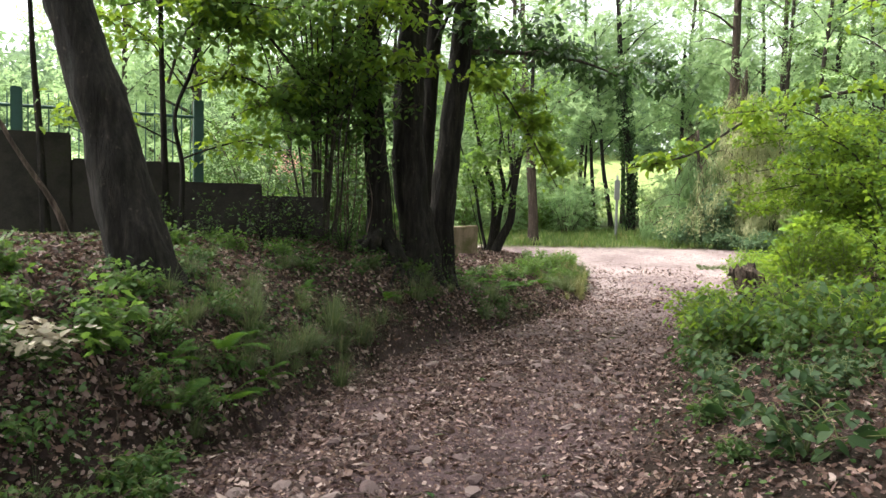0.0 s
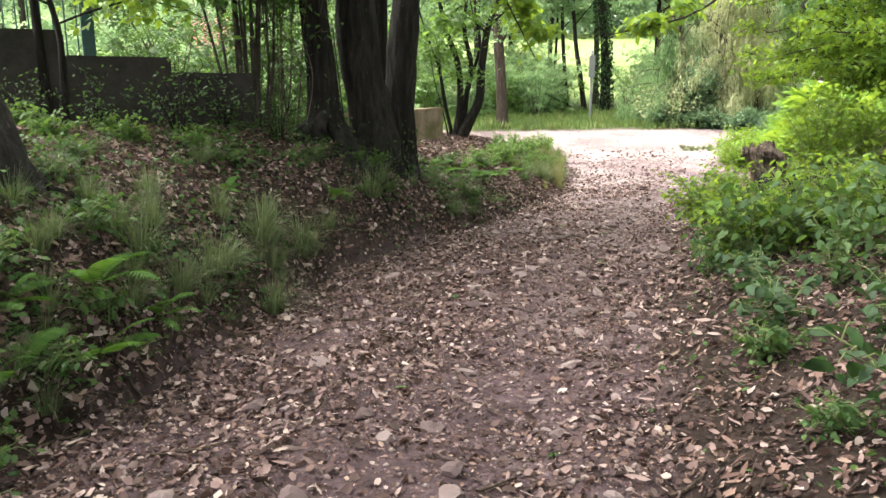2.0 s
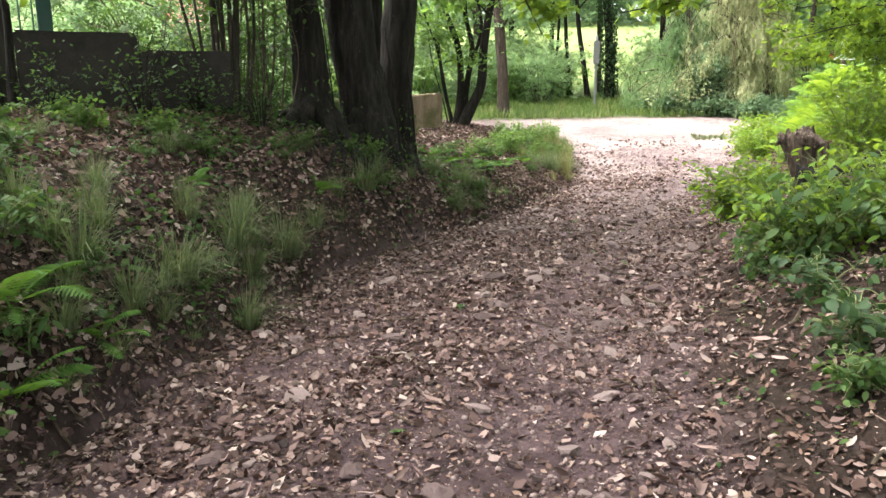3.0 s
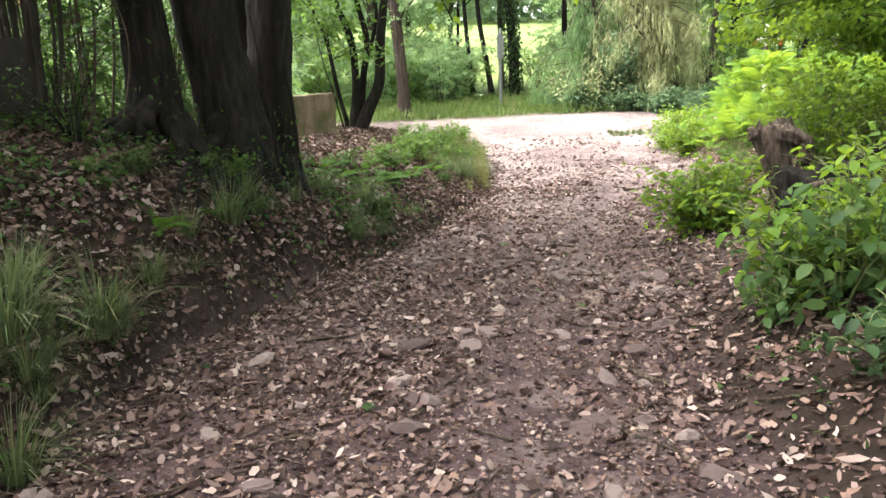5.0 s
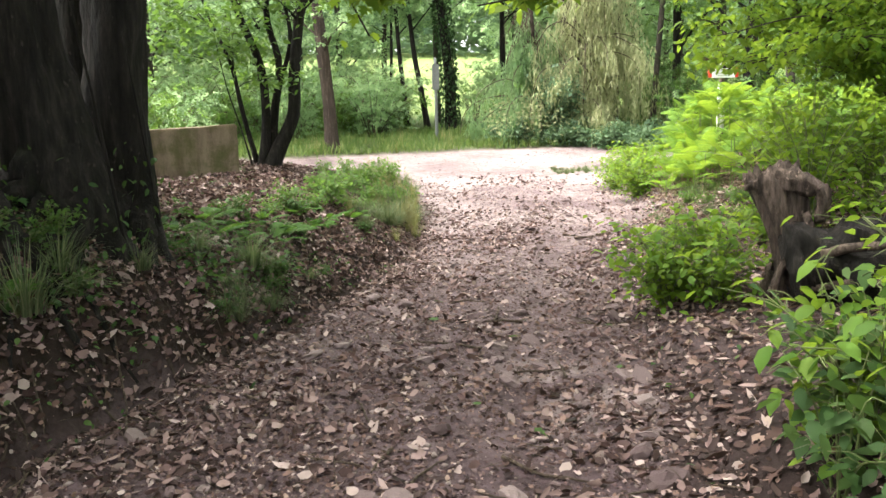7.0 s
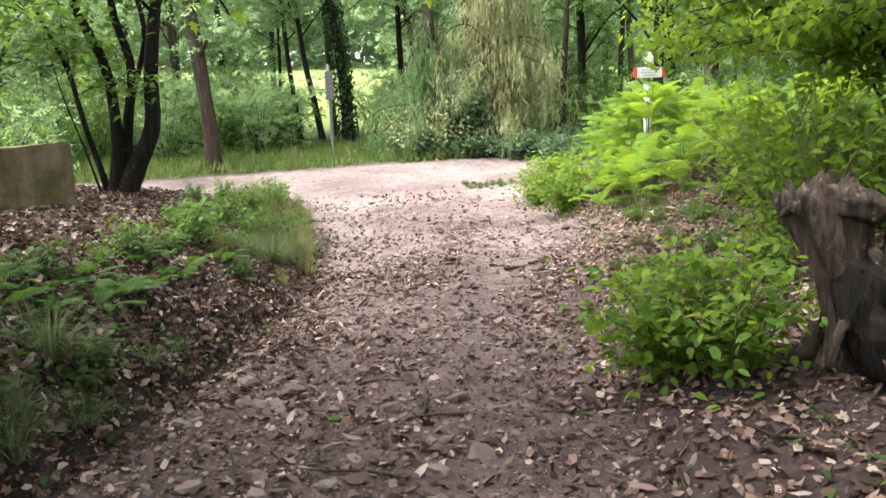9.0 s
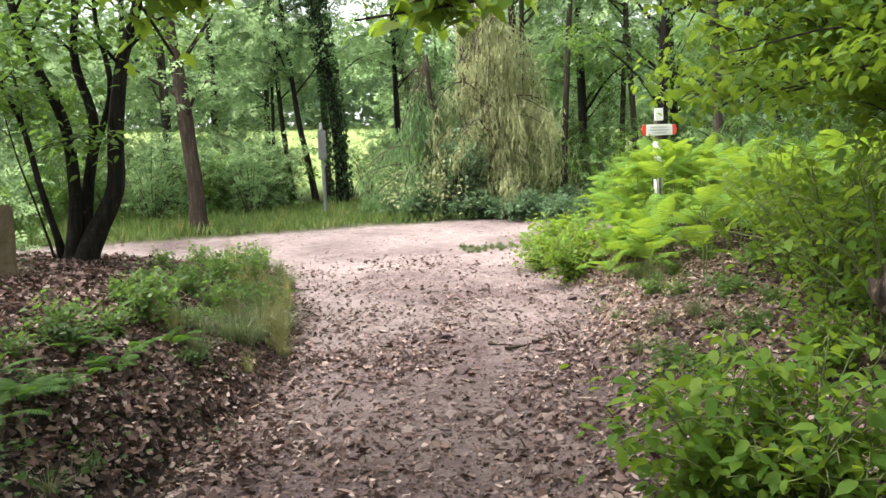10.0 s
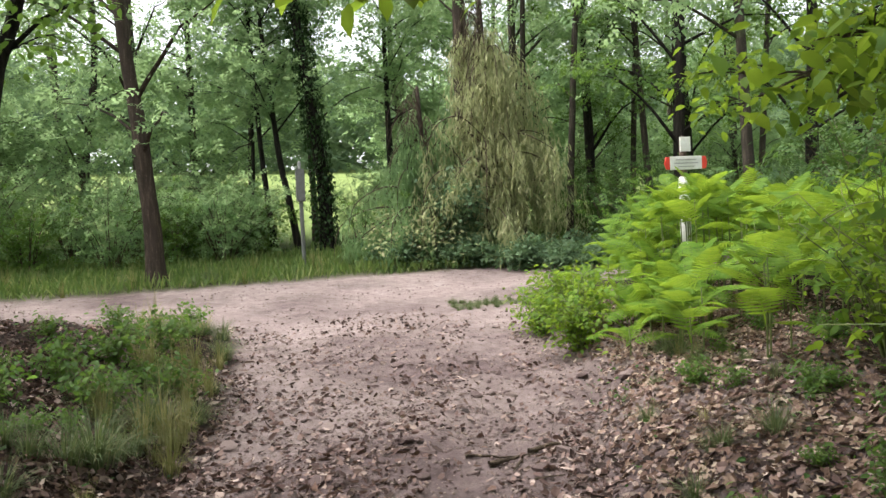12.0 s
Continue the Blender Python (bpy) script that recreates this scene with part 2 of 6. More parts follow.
def thing(name, at, label, category, group="", kind="", rz=0.0):
    ob = new(name)
    ob.empty_display_size = 0.1
    ob.matrix_basis = pose(at[0], at[1], at[2], 0, 0, rz)
    return tagged(ob, label, category, group, kind)


def tubes(lines, sides=8, rough=0.0, seed=0):
    """Tapered round stems along polylines [(points, radii), ...] as vertices and quads."""
    V, F, base = [], [], 0
    ang = np.linspace(0, 2 * np.pi, sides, endpoint=False)
    for pts, rad in lines:
        pts, rad = np.asarray(pts, float), np.asarray(rad, float)
        tan = np.gradient(pts, axis=0)
        tan /= np.linalg.norm(tan, axis=1)[:, None] + 1e-9
        ref = np.array([1.0, 0, 0]) if abs(tan[0, 0]) < 0.8 else np.array([0, 1.0, 0])
        u = np.cross(tan, ref)
        u /= np.linalg.norm(u, axis=1)[:, None] + 1e-9
        w = np.cross(tan, u)
        r = rad[:, None] * np.ones((1, sides))
        if rough:
            i = np.arange(len(pts))[:, None]
            r = r * (1 + rough * (value_noise(ang[None] * 2.2 + 0 * i, i * 0.33, seed) - 0.5) * 2
                     + 0.5 * rough * (value_noise(ang[None] * 6.0 + 0 * i, i * 0.8, seed + 5) - 0.5) * 2)
            r[:, -1] = 0.5 * (r[:, -2] + r[:, 0])
        ring = pts[:, None] + r[..., None] * (np.cos(ang)[None, :, None] * u[:, None] + np.sin(ang)[None, :, None] * w[:, None])
        n = len(pts)
        V.append(ring.reshape(-1, 3))
        i, j = np.meshgrid(np.arange(n - 1), np.arange(sides), indexing="ij")
        a, b = i * sides + j, i * sides + (j + 1) % sides
        F.append(np.stack([a, b, b + sides, a + sides], -1).reshape(-1, 4) + base)
        V.append(pts[-1:] + tan[-1:] * rad[-1])
        last, tip = base + (n - 1) * sides, base + n * sides
        jj = np.arange(sides)
        F.append(np.stack([last + jj, last + (jj + 1) % sides, np.full(sides, tip), np.full(sides, tip)], -1))
        base += n * sides + 1
    return np.concatenate(V), np.concatenate(F)


def tube_mesh(name, lines, mat, sides=8, rough=0.0, seed=0):
    v, f = tubes(lines, sides, rough, seed)
    cap = f[:, 2] == f[:, 3]
    q = f[~cap]
    tri = np.concatenate([q[:, [0, 1, 2]], q[:, [0, 2, 3]], f[cap][:, :3]])
    return mesh_of(name, v, tri, mat)


def spline(points, n):
    """A smooth line of n points through the given ones."""
    p = np.asarray(points, float)
    q = np.concatenate([[2 * p[0] - p[1]], p, [2 * p[-1] - p[-2]]])
    out = []
    for s in np.linspace(0, len(p) - 1 - 1e-6, n):
        i = int(s)
        t = s - i
        a, b, c, d = q[i:i + 4]
        out.append(0.5 * (2 * b + (c - a) * t + (2 * a - 5 * b + 4 * c - d) * t * t + (3 * b - a - 3 * c + d) * t ** 3))
    return np.array(out)


def even(points, n):
    """The same line with n points at even distances."""
    p = np.asarray(points)
    d = np.concatenate([[0], np.cumsum(np.linalg.norm(np.diff(p, axis=0), axis=1))])
    t = np.linspace(0, d[-1], n)
    return np.stack([np.interp(t, d, p[:, k]) for k in range(3)], -1)


# leaf outlines: x along the leaf, y across, z up
OVATE = (np.array([(0, 0, 0), (.35, 0, .03), (.7, 0, .02), (1, 0, -.07), (.2, .22, .07), (.58, .25, .06), (.2, -.22, .07), (.58, -.25, .06)]),
         np.array([(0, 1, 4), (1, 5, 4), (1, 2, 5), (2, 3, 5), (0, 6, 1), (1, 6, 7), (1, 7, 2), (2, 7, 3)]))
SIMPLE = (np.array([(0, 0, 0), (.5, .28, .07), (1, 0, -.06), (.5, -.28, .07)]), np.array([(0, 2, 1), (0, 3, 2)]))
CURLED = (np.array([(0, 0, .02), (.45, .03, -.02), (1, .08, .18), (.22, .24, .18), (.68, .17, .05), (.35, -.22, .16), (.75, -.13, .22)]),
          np.array([(0, 1, 3), (1, 4, 3), (1, 2, 4), (0, 5, 1), (1, 5, 6), (1, 6, 2)]))
_v, _f = [], []
for _k, (_x, _a) in enumerate(((.12, 1.0), (.2, -1.0), (.36, .9), (.46, -.9), (.62, .75), (.7, -.75), (.72, 0.0))):
    _d, _n = np.array([np.cos(_a), np.sin(_a), -.15]) * 0.34, np.array([-np.sin(_a), np.cos(_a), .1]) * 0.085
    _o = np.array([_x, 0, -.05 * _x])
    _v += [_o + _d * .12 + _n * .9, _o + _d * .3 - _n * 1.1, _o + _d]
    _f += [(3 * _k, 3 * _k + 1, 3 * _k + 2)]
SPRAY = (np.array(_v), np.array(_f))
LANCE = (np.array([(0, 0, .03), (.5, .02, 0), (1, -.04, .09), (.28, .12, .06), (.7, .11, .05), (.3, -.13, .07), (.72, -.10, .04)]),
         np.array([(0, 1, 3), (1, 4, 3), (1, 2, 4), (0, 5, 1), (1, 5, 6), (1, 6, 2)]))
TORN = (np.array([(0, 0, .05), (.22, .3, .02), (.4, .16, .1), (.62, .34, .2), (1, .1, .06), (.78, -.12, .0), (.82, -.36, .16), (.3, -.2, .12), (.45, 0, -.02)]),
        np.array([(0, 8, 1), (1, 8, 2), (2, 8, 3), (3, 8, 4), (4, 8, 5), (5, 8, 6), (6, 8, 7), (7, 8, 0)]))
SHARD = (np.array([(0, .05, .03), (.35, .34, .14), (.8, .28, .02), (1, -.1, .15), (.55, -.33, .05), (.15, -.24, .11)]),
         np.array([(0, 5, 1), (1, 5, 4), (1, 4, 2), (2, 4, 3)]))
LOBED = (np.array([(0, 0, 0), (.45, 0, .02), (1, 0, -.06), (.12, .16, .03), (.30, .40, .04), (.40, .18, .04), (.62, .33, .02), (.66, .13, .03),
                   (.12, -.16, .03), (.30, -.40, .04), (.40, -.18, .04), (.62, -.33, .02), (.66, -.13, .03)]),
         np.array([(0, 1, 3), (3, 5, 4), (3, 1, 5), (1, 7, 5), (5, 7, 6), (1, 2, 7), (0, 8, 1), (8, 9, 10), (8, 10, 1), (1, 10, 12), (10, 11, 12), (1, 12, 2)]))
STRAND = (np.array([(0, 0, 0), (.45, .085, .02), (1, 0, -.02), (.5, -.075, .01)]), np.array([(0, 2, 1), (0, 3, 2)]))
NEEDLE = (np.array([(0, 0, 0), (.5, .06, .01), (1, 0, -.02), (.5, -.06, .01)]), np.array([(0, 2, 1), (0, 3, 2)]))


def scatter(name, shape, at, size, yaw, droop, roll, mat):
    """One mesh of many copies of a leaf; angles in radians."""
    v0, f0 = shape
    at, size = np.asarray(at, float), np.asarray(size, float)
    cy, sy, cp, sp, cr, sr = np.cos(yaw), np.sin(yaw), np.cos(droop), np.sin(droop), np.cos(roll), np.sin(roll)
    # x axis of the leaf, then its side, then its normal
    ex = np.stack([cy * cp, sy * cp, -sp], -1)
    side = np.stack([-sy, cy, np.zeros_like(cy)], -1)
    up = np.cross(ex, side)
    ey = side * cr[:, None] + up * sr[:, None]
    ez = np.cross(ex, ey)
    V = at[:, None] + size[:, None, None] * (v0[None, :, :1] * ex[:, None] + v0[None, :, 1:2] * ey[:, None] + v0[None, :, 2:] * ez[:, None])
    F = f0[None] + (np.arange(len(at)) * len(v0))[:, None, None]
    return mesh_of(name, V.reshape(-1, 3), F.reshape(-1, 3), mat)


def strewn(name, shape, x, y, size, mat, r, lift=(0.002, 0.018), tilt=0.3):
    """Copies of a leaf or pebble that lie along the slope of the ground."""
    e = 0.04
    gx, gy = (ground_z(x + e, y) - ground_z(x - e, y)) / (2 * e), (ground_z(x, y + e) - ground_z(x, y - e)) / (2 * e)
    nrm = np.stack([-gx, -gy, np.ones_like(gx)], -1)
    nrm /= np.linalg.norm(nrm, axis=1)[:, None]
    at = np.stack([x, y, ground_z(x, y)], -1) + nrm * r.uniform(*lift, len(x))[:, None]
    ez = nrm + r.normal(0, tilt, nrm.shape)
    ez /= np.linalg.norm(ez, axis=1)[:, None]
    a = r.uniform(0, 2 * np.pi, len(x))
    ex = np.stack([np.cos(a), np.sin(a), 0 * a], -1)
    ex -= ez * (ex * ez).sum(1)[:, None]
    ex /= np.linalg.norm(ex, axis=1)[:, None]
    ey = np.cross(ez, ex)
    v0, f0 = shape
    c = v0 - np.array([0.5, 0, 0]) * (v0[:, 0].min() >= 0)
    V = at[:, None] + size[:, None, None] * (c[None, :, :1] * ex[:, None] + c[None, :, 1:2] * ey[:, None] + c[None, :, 2:] * ez[:, None])
    F = f0[None] + (np.arange(len(at)) * len(v0))[:, None, None]
    return mesh_of(name, V.reshape(-1, 3), F.reshape(-1, 3), mat)


def leaves(name, at, mat, size=(0.05, 0.09), shape=OVATE, droop=(0.0, 0.7), rng=RNG, tilt=0.5):
    n = len(at)
    return scatter(name, shape, at, rng.uniform(*size, n), rng.uniform(0, 2 * np.pi, n), rng.uniform(*droop, n), rng.normal(0, tilt, n), mat)


# ---- the lie of the land ----
EDGE_Y = [-6, 0, 4.6, 6, 7.2, 9, 10.1, 10.7, 11.6, 13.1, 15, 17.2, 20, 21, 23, 25, 30]
EDGE_L = [-2.6, -2.4, -2.0, -1.5, -1.18, -0.75, -0.1, 0.33, 0.95, 1.85, 2.75, 3.3, 3.8, 2.9, -3, -30, -60]
EDGE_RY = [-6, 0, 3, 4.9, 7, 8.7, 9.8, 11.8, 14.8, 16.6, 18.2, 20, 21.7, 24, 30]
EDGE_R = [0.4, 0.6, 0.9, 1.2, 1.85, 2.45, 3.0, 3.85, 5.5, 6.7, 7.1, 8.2, 9.4, 40, 60]


def edge_left(y):
    return np.interp(y, EDGE_Y, EDGE_L)


def edge_right(y):
    return np.interp(y, EDGE_RY, EDGE_R)


def bed(y):
    return np.interp(y, [-60, 0, 5.5, 16, 21, 25, 31, 40, 60, 90, 160, 400], [0.3, 0, -0.3, -0.3, 0.06, 0.38, 0.84, 1.7, 5.0, 8.5, 14, 20])


def land(x, y):
    """Height of the ground, without its small unevenness."""
    x, y = np.asarray(x, float), np.asarray(y, float)
    dl, dr = np.maximum(edge_left(y) - x, 0), np.maximum(x - edge_right(y), 0)
    wob = 0.25 * (fbm(x * 1.1, y * 1.1, 3) - 0.47)
    dl2, dr2 = np.maximum(dl + wob * (dl > 0), 0), np.maximum(dr + wob * (dr > 0), 0)
    up_l = np.interp(y, [-6, 2, 7, 10.8, 12.3, 16, 18.5, 21, 22.5], [1.3, 1.4, 1.5, 1.45, 1.0, 0.95, 0.8, 0.15, 0.0])
    up_r = np.interp(y, [-6, 4, 7.5, 10.7, 11.7, 13, 16, 19, 21, 22.5], [0.36, 0.34, 0.3, 0.3, 0.43, 0.46, 0.5, 0.4, 0.15, 0.0])
    z = bed(y) + up_l * (1 - np.exp(-dl2 / np.interp(y, [11, 13.5], [0.8, 1.15]))) + up_r * (1 - np.exp(-dr2 / 0.8))
    z = z + 0.05 * np.minimum(dr2, 12) * (y < 22.5) * np.clip((22.5 - y) / 3, 0, 1)
    return z


def ground_z(x, y):
    x, y = np.asarray(x, float), np.asarray(y, float)
    near = np.clip((40 - y) / 15, 0, 1)
    on = on_path(x, y)
    rut = -0.035 * np.exp(-((x - (edge_right(y) - 0.75)) / 0.28) ** 2) * (y < 20)
    return land(x, y) + near * (0.10 * (fbm(x * 0.9, y * 0.9, 11) - 0.47) + (0.05 + 0.05 * (1 - on)) * (fbm(x * 4, y * 4, 21) - 0.47)) + rut


def on_path(x, y):
    inside = np.minimum(x - edge_left(y), edge_right(y) - x)
    wob = 0.5 * (fbm(np.asarray(x) * 1.7, np.asarray(y) * 1.7, 31) - 0.47)
    cross = np.minimum(np.asarray(y) - 20.3, 25.0 + 0 * np.asarray(x) - y)
    inside = np.where(np.asarray(y) > 21, np.minimum(inside, cross), inside)
    return np.clip((inside + wob) / 0.3 + 0.5, 0, 1)


def axis(lo, hi, step, far, grow=1.22):
    out = list(np.arange(lo, hi, step))
    s, a, b = step, lo, hi
    while b < far or a > -far:
        s *= grow
        if b < far:
            out.append(b)
            b += s
        if a > -far:
            a -= s
            out.append(a)
    return np.array(sorted(out))


def build_ground():
    gx, gy = axis(-4.5, 9.5, 0.07, 600), axis(1.0, 20.0, 0.07, 700)
    X, Y = np.meshgrid(gx, gy)
    Z = ground_z(X, Y)
    V = np.stack([X, Y, Z], -1).reshape(-1, 3)
    w, h = len(gx), len(gy)
    i, j = np.meshgrid(np.arange(h - 1), np.arange(w - 1), indexing="ij")
    a = (i * w + j).ravel()
    F = np.stack([a, a + 1, a + 1 + w, a + w], -1)
    me = mesh_of("ground", V, F, GROUND)
    p = on_path(X, Y).ravel()
    aside = (X - edge_right(Y)).ravel()
    dry = 0.85 * np.clip((Y.ravel() - 7.5) / 4, 0, 1) * np.clip(2.6 - aside, 0, 1) * (aside > -0.5) * (Y.ravel() < 20)
    bare = np.maximum(p, dry)
    # paler with y: the clearing's brighter light is put into the soil colour
    lit_pale = np.clip((Y - 8) / 11, 0, 1).ravel() * np.clip(fbm(X * 0.8, Y * 0.8, 51) * 1.6, 0, 1).ravel()
    rock = np.exp(-(((X - 1.35) / 0.3) ** 2 + ((Y - 7.6) / 0.5) ** 2)) + np.exp(-(((X - 2.4) / 0.35) ** 2 + ((Y - 9.9) / 0.6) ** 2))
    lit_pale = np.clip(lit_pale + 0.8 * rock.ravel() * (fbm(X * 3, Y * 3, 61).ravel() > 0.4), 0, 1)
    turf = (np.clip((Y - 20.5) / 3, 0, 1) + np.clip((-X - 4 + 0.2 * Y) / 2, 0, 1) * (Y > 6)).ravel() * (1 - p)
    patch = np.exp(-(((X - 7.7) / 0.75) ** 2 + ((Y - 20.9) / 0.22) ** 2)).ravel()
    turf = np.clip(turf + (patch > 0.45) * 0.9, 0, 1)
    mead = np.clip((Y - 33) / 3, 0, 1).ravel()
    for nm, val in (("path", bare), ("lit_pale", lit_pale), ("turf", turf), ("meadow", mead)):
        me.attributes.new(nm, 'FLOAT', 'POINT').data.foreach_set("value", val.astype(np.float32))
    return tagged(new("ground", me), "earthen forest track between leafy banks, meadow beyond", "ground", kind="structure")


build_ground()


def on_ground(x, y, lift=0.0):
    return float(ground_z(x, y)) + lift


# ---- trees ----


def wander(a, b, n, sway, rng):
    t = np.linspace(0, 1, n)[:, None]
    p = np.asarray(a) * (1 - t) + np.asarray(b) * t
    off = rng.normal(0, sway, (n, 3))
    off[0] = off[-1] = 0
    return p + off


def limb_set(trunk, radii, lo, hi, count, length, rng, rise=(0.1, 0.8), forks=4, side=None):
    """Limbs with twigs from a trunk line: tubes of limbs, tubes of twigs, and anchors for leaves."""
    limbs, twigs, anchors = [], [], []
    for k in range(count):
        f = lo + (hi - lo) * (k + rng.uniform(0, 1)) / count
        i = min(int(f * (len(trunk) - 1)), len(trunk) - 2)
        s = trunk[i] + (trunk[i + 1] - trunk[i]) * (f * (len(trunk) - 1) - i)
        az = rng.uniform(0, 2 * np.pi) if side is None else rng.normal(side[0], side[1])
        el = rng.uniform(*rise)
        L = length * rng.uniform(0.6, 1.15)
        d = np.array([np.cos(az) * np.cos(el), np.sin(az) * np.cos(el), np.sin(el)])
        e = s + d * L
        mid = s + d * L * 0.5 + np.array([0, 0, 0.12 * L])
        line = spline([s, mid, e], 7) + rng.normal(0, 0.02 * L, (7, 3)) * np.linspace(0, 1, 7)[:, None]
        r = min(radii[i] * 0.45, 0.018 + 0.014 * L)
        limbs.append((line, np.linspace(r, 0.006, 7)))
        for _ in range(forks):
            g = rng.uniform(0.3, 1.0)
            q = line[min(int(g * 6), 6)]
            az2 = az + rng.normal(0, 0.9)
            d2 = np.array([np.cos(az2), np.sin(az2), rng.uniform(-0.35, 0.45)])
            e2 = q + d2 * L * rng.uniform(0.22, 0.5)
            tl = spline([q, (q + e2) / 2 + np.array([0, 0, 0.03 * L]), e2], 4)
            twigs.append((tl, np.linspace(0.007, 0.003, 4)))
            anchors.append(np.concatenate([tl[1:], (tl[1:] + tl[:-1]) / 2]))
        anchors.append(line[3:])
    return limbs, twigs, np.concatenate(anchors) if anchors else np.zeros((0, 3))


def clustered(anchors, per, spread, rng):
    a = np.repeat(anchors, per, axis=0)
    return a + rng.normal(0, 1, a.shape) * np.array([spread, spread, spread * 0.55])


def flare(radii, base, n=4):
    r = np.array(radii, float)
    for k in range(min(n, len(r))):
        r[k] *= 1 + base * (1 - k / n) ** 2
    return r


def stem_tree(name, at, line, radius, label, bark, leaf, limbs=10, reach=2.5, span=(0.4, 0.98), per=6, spread=0.2, size=(0.07, 0.12),
              shape=OVATE, rise=(0.1, 0.8), forks=4, sides=18, seed=1, rough=0.12, category="tree", group="", flare_by=0.5, droop=(0.0, 0.8), side=None, rings=26, far=False):
    """A tree: trunk along the given line (offsets from its foot), limbs, twigs and a crown of leaves."""
    rng = np.random.default_rng(seed)
    root = thing(name, at, label, category, group)
    pts = even(spline([(line[0][0], line[0][1], line[0][2] - 0.6)] + list(line), 90), rings + 6)
    rad = np.linspace(radius, radius * 0.35, rings + 6) * (1 + flare_by * np.exp(-np.maximum(pts[:, 2], -0.25) / 0.4))
    part("trunk", tube_mesh("trunk", [(pts, rad)], bark, sides, rough, seed), bark, root)
    if limbs:
        lb, tw, an = limb_set(pts, rad, span[0], span[1], limbs, reach, rng, rise, forks, side)
        if far:
            tagged(part("branchwork", tube_mesh("branchwork", lb, bark, 3), bark, root), kind="stuff")
        else:
            for q in lb:
                part("limb", tube_mesh("limb", [q], bark, 6), bark, root)
            tagged(part("branchwork", tube_mesh("branchwork", tw, TWIG, 3), TWIG, root), kind="stuff")
        part("crown", leaves("crown", clustered(an, per, spread, rng), leaf, size, shape, droop, rng), leaf, root)
    return root


def foot(x, y, sink=0.08):
    return (x, y, on_ground(x, y) - sink)


# the leaning trunk beside the wall
stem_tree("tree", foot(-2.68, 6.8), [(0, 0, 0), (-.12, 0, .5), (-.38, .1, 1.4), (-.78, .2, 2.6), (-1.5, .3, 5.5), (-2.0, .3, 9.5)], 0.26,
          "leaning dark-barked tree on the bank beside the old wall", BARK, LEAF_MID, 14, 3.0, (0.55, 0.98), 8, 0.25, (0.09, 0.15), seed=11, rings=90, sides=36, flare_by=0.35)
# three trunks that stand together
stem_tree("tree", foot(-0.30, 11.35), [(0, 0, 0), (-.06, 0, .5), (-.2, 0, 1.3), (-.24, 0, 3), (-.05, .1, 6), (0, 0, 11)], 0.27,
          "thick dark tree trunk with a flared foot on the bank", BARK, LEAF_MID, 12, 3.5, (0.46, 0.98), 6, 0.25, (0.10, 0.17), seed=12, group="clump of old trees", rings=110, sides=40, flare_by=0.3)
stem_tree("tree", foot(-0.06, 11.8), [(0, 0, 0), (.02, 0, .8), (.12, 0, 2), (.32, 0, 4), (.5, 0, 7), (.6, 0, 11)], 0.215,
          "thick dark tree trunk with ridged bark above the track", BARK, LEAF_MID, 12, 3.5, (0.46, 0.98), 6, 0.25, (0.10, 0.17), seed=13, group="clump of old trees", rings=110, sides=40, flare_by=0.25)
stem_tree("tree", foot(-0.9, 11.1), [(0, 0, 0), (-.03, 0, .6), (-.10, 0, 1.5), (-.2, 0, 3), (-.4, .1, 6), (-.5, .1, 9)], 0.19,
          "dark tree trunk leaning out of the clump, ivy at its foot", BARK, LEAF_MID, 10, 3.2, (0.45, 0.98), 8, 0.25, (0.10, 0.17), seed=14, group="clump of old trees", rings=80, sides=32, flare_by=0.3)
stem_tree("tree", foot(-0.2, 12.4), [(0, 0, 0), (-.1, 0, .8), (-.12, 0, 2), (.05, 0, 5), (.1, 0, 9)], 0.17,
          "dark trunk behind the clump of old trees", BARK, LEAF_MID, 8, 3.0, (0.4, 0.98), 8, 0.25, (0.10, 0.17), seed=15, group="clump of old trees", rings=40)


def roots(x, y, count, seed, reach=1.0, az=(0, 6.28), thick=0.055, lift=0.10, start=0.2):
    """Bare roots that run down from a tree's foot over the bank."""
    rng = np.random.default_rng(seed)
    for k in range(count):
        a = az[0] + (az[1] - az[0]) * (k + rng.uniform(0.2, 0.8)) / count
        L = reach * rng.uniform(0.55, 1.15)
        n = 14
        t = np.linspace(0, 1, n)
        px = x + np.cos(a) * (start + L * t) + np.cumsum(rng.normal(0, 0.02, n))
        py = y + np.sin(a) * (start + L * t) + np.cumsum(rng.normal(0, 0.02, n))
        pz = ground_z(px, py) + 0.015 - 0.03 * t + lift * (1 - t) ** 3
        r = (thick * (1 - t) ** 1.4 + 0.01) * rng.uniform(0.7, 1.1)
        ob = new("root", tube_mesh("root", [(np.stack([px, py, pz], -1), r)], BARK, 12, 0.28, seed + k))
        tagged(ob, "bare weathered tree root creeping down the earth bank", "root", "bare roots")


roots(-0.30, 11.35, 6, 3, 0.7, (3.5, 5.2), 0.13, 0.40, 0.12)
roots(-0.9, 11.1, 5, 4, 0.7, (3.4, 5.8), 0.11, 0.32, 0.1)
roots(0.0, 11.8, 4, 5, 0.5, (4.0, 5.8), 0.09, 0.22, 0.1)
roots(-0.5, 10.9, 9, 6, 0.9, (3.5, 5.9), 0.035, 0.03)
roots(-2.68, 6.8, 5, 9, 0.6, (4.2, 6.6), 0.09, 0.26, 0.12)


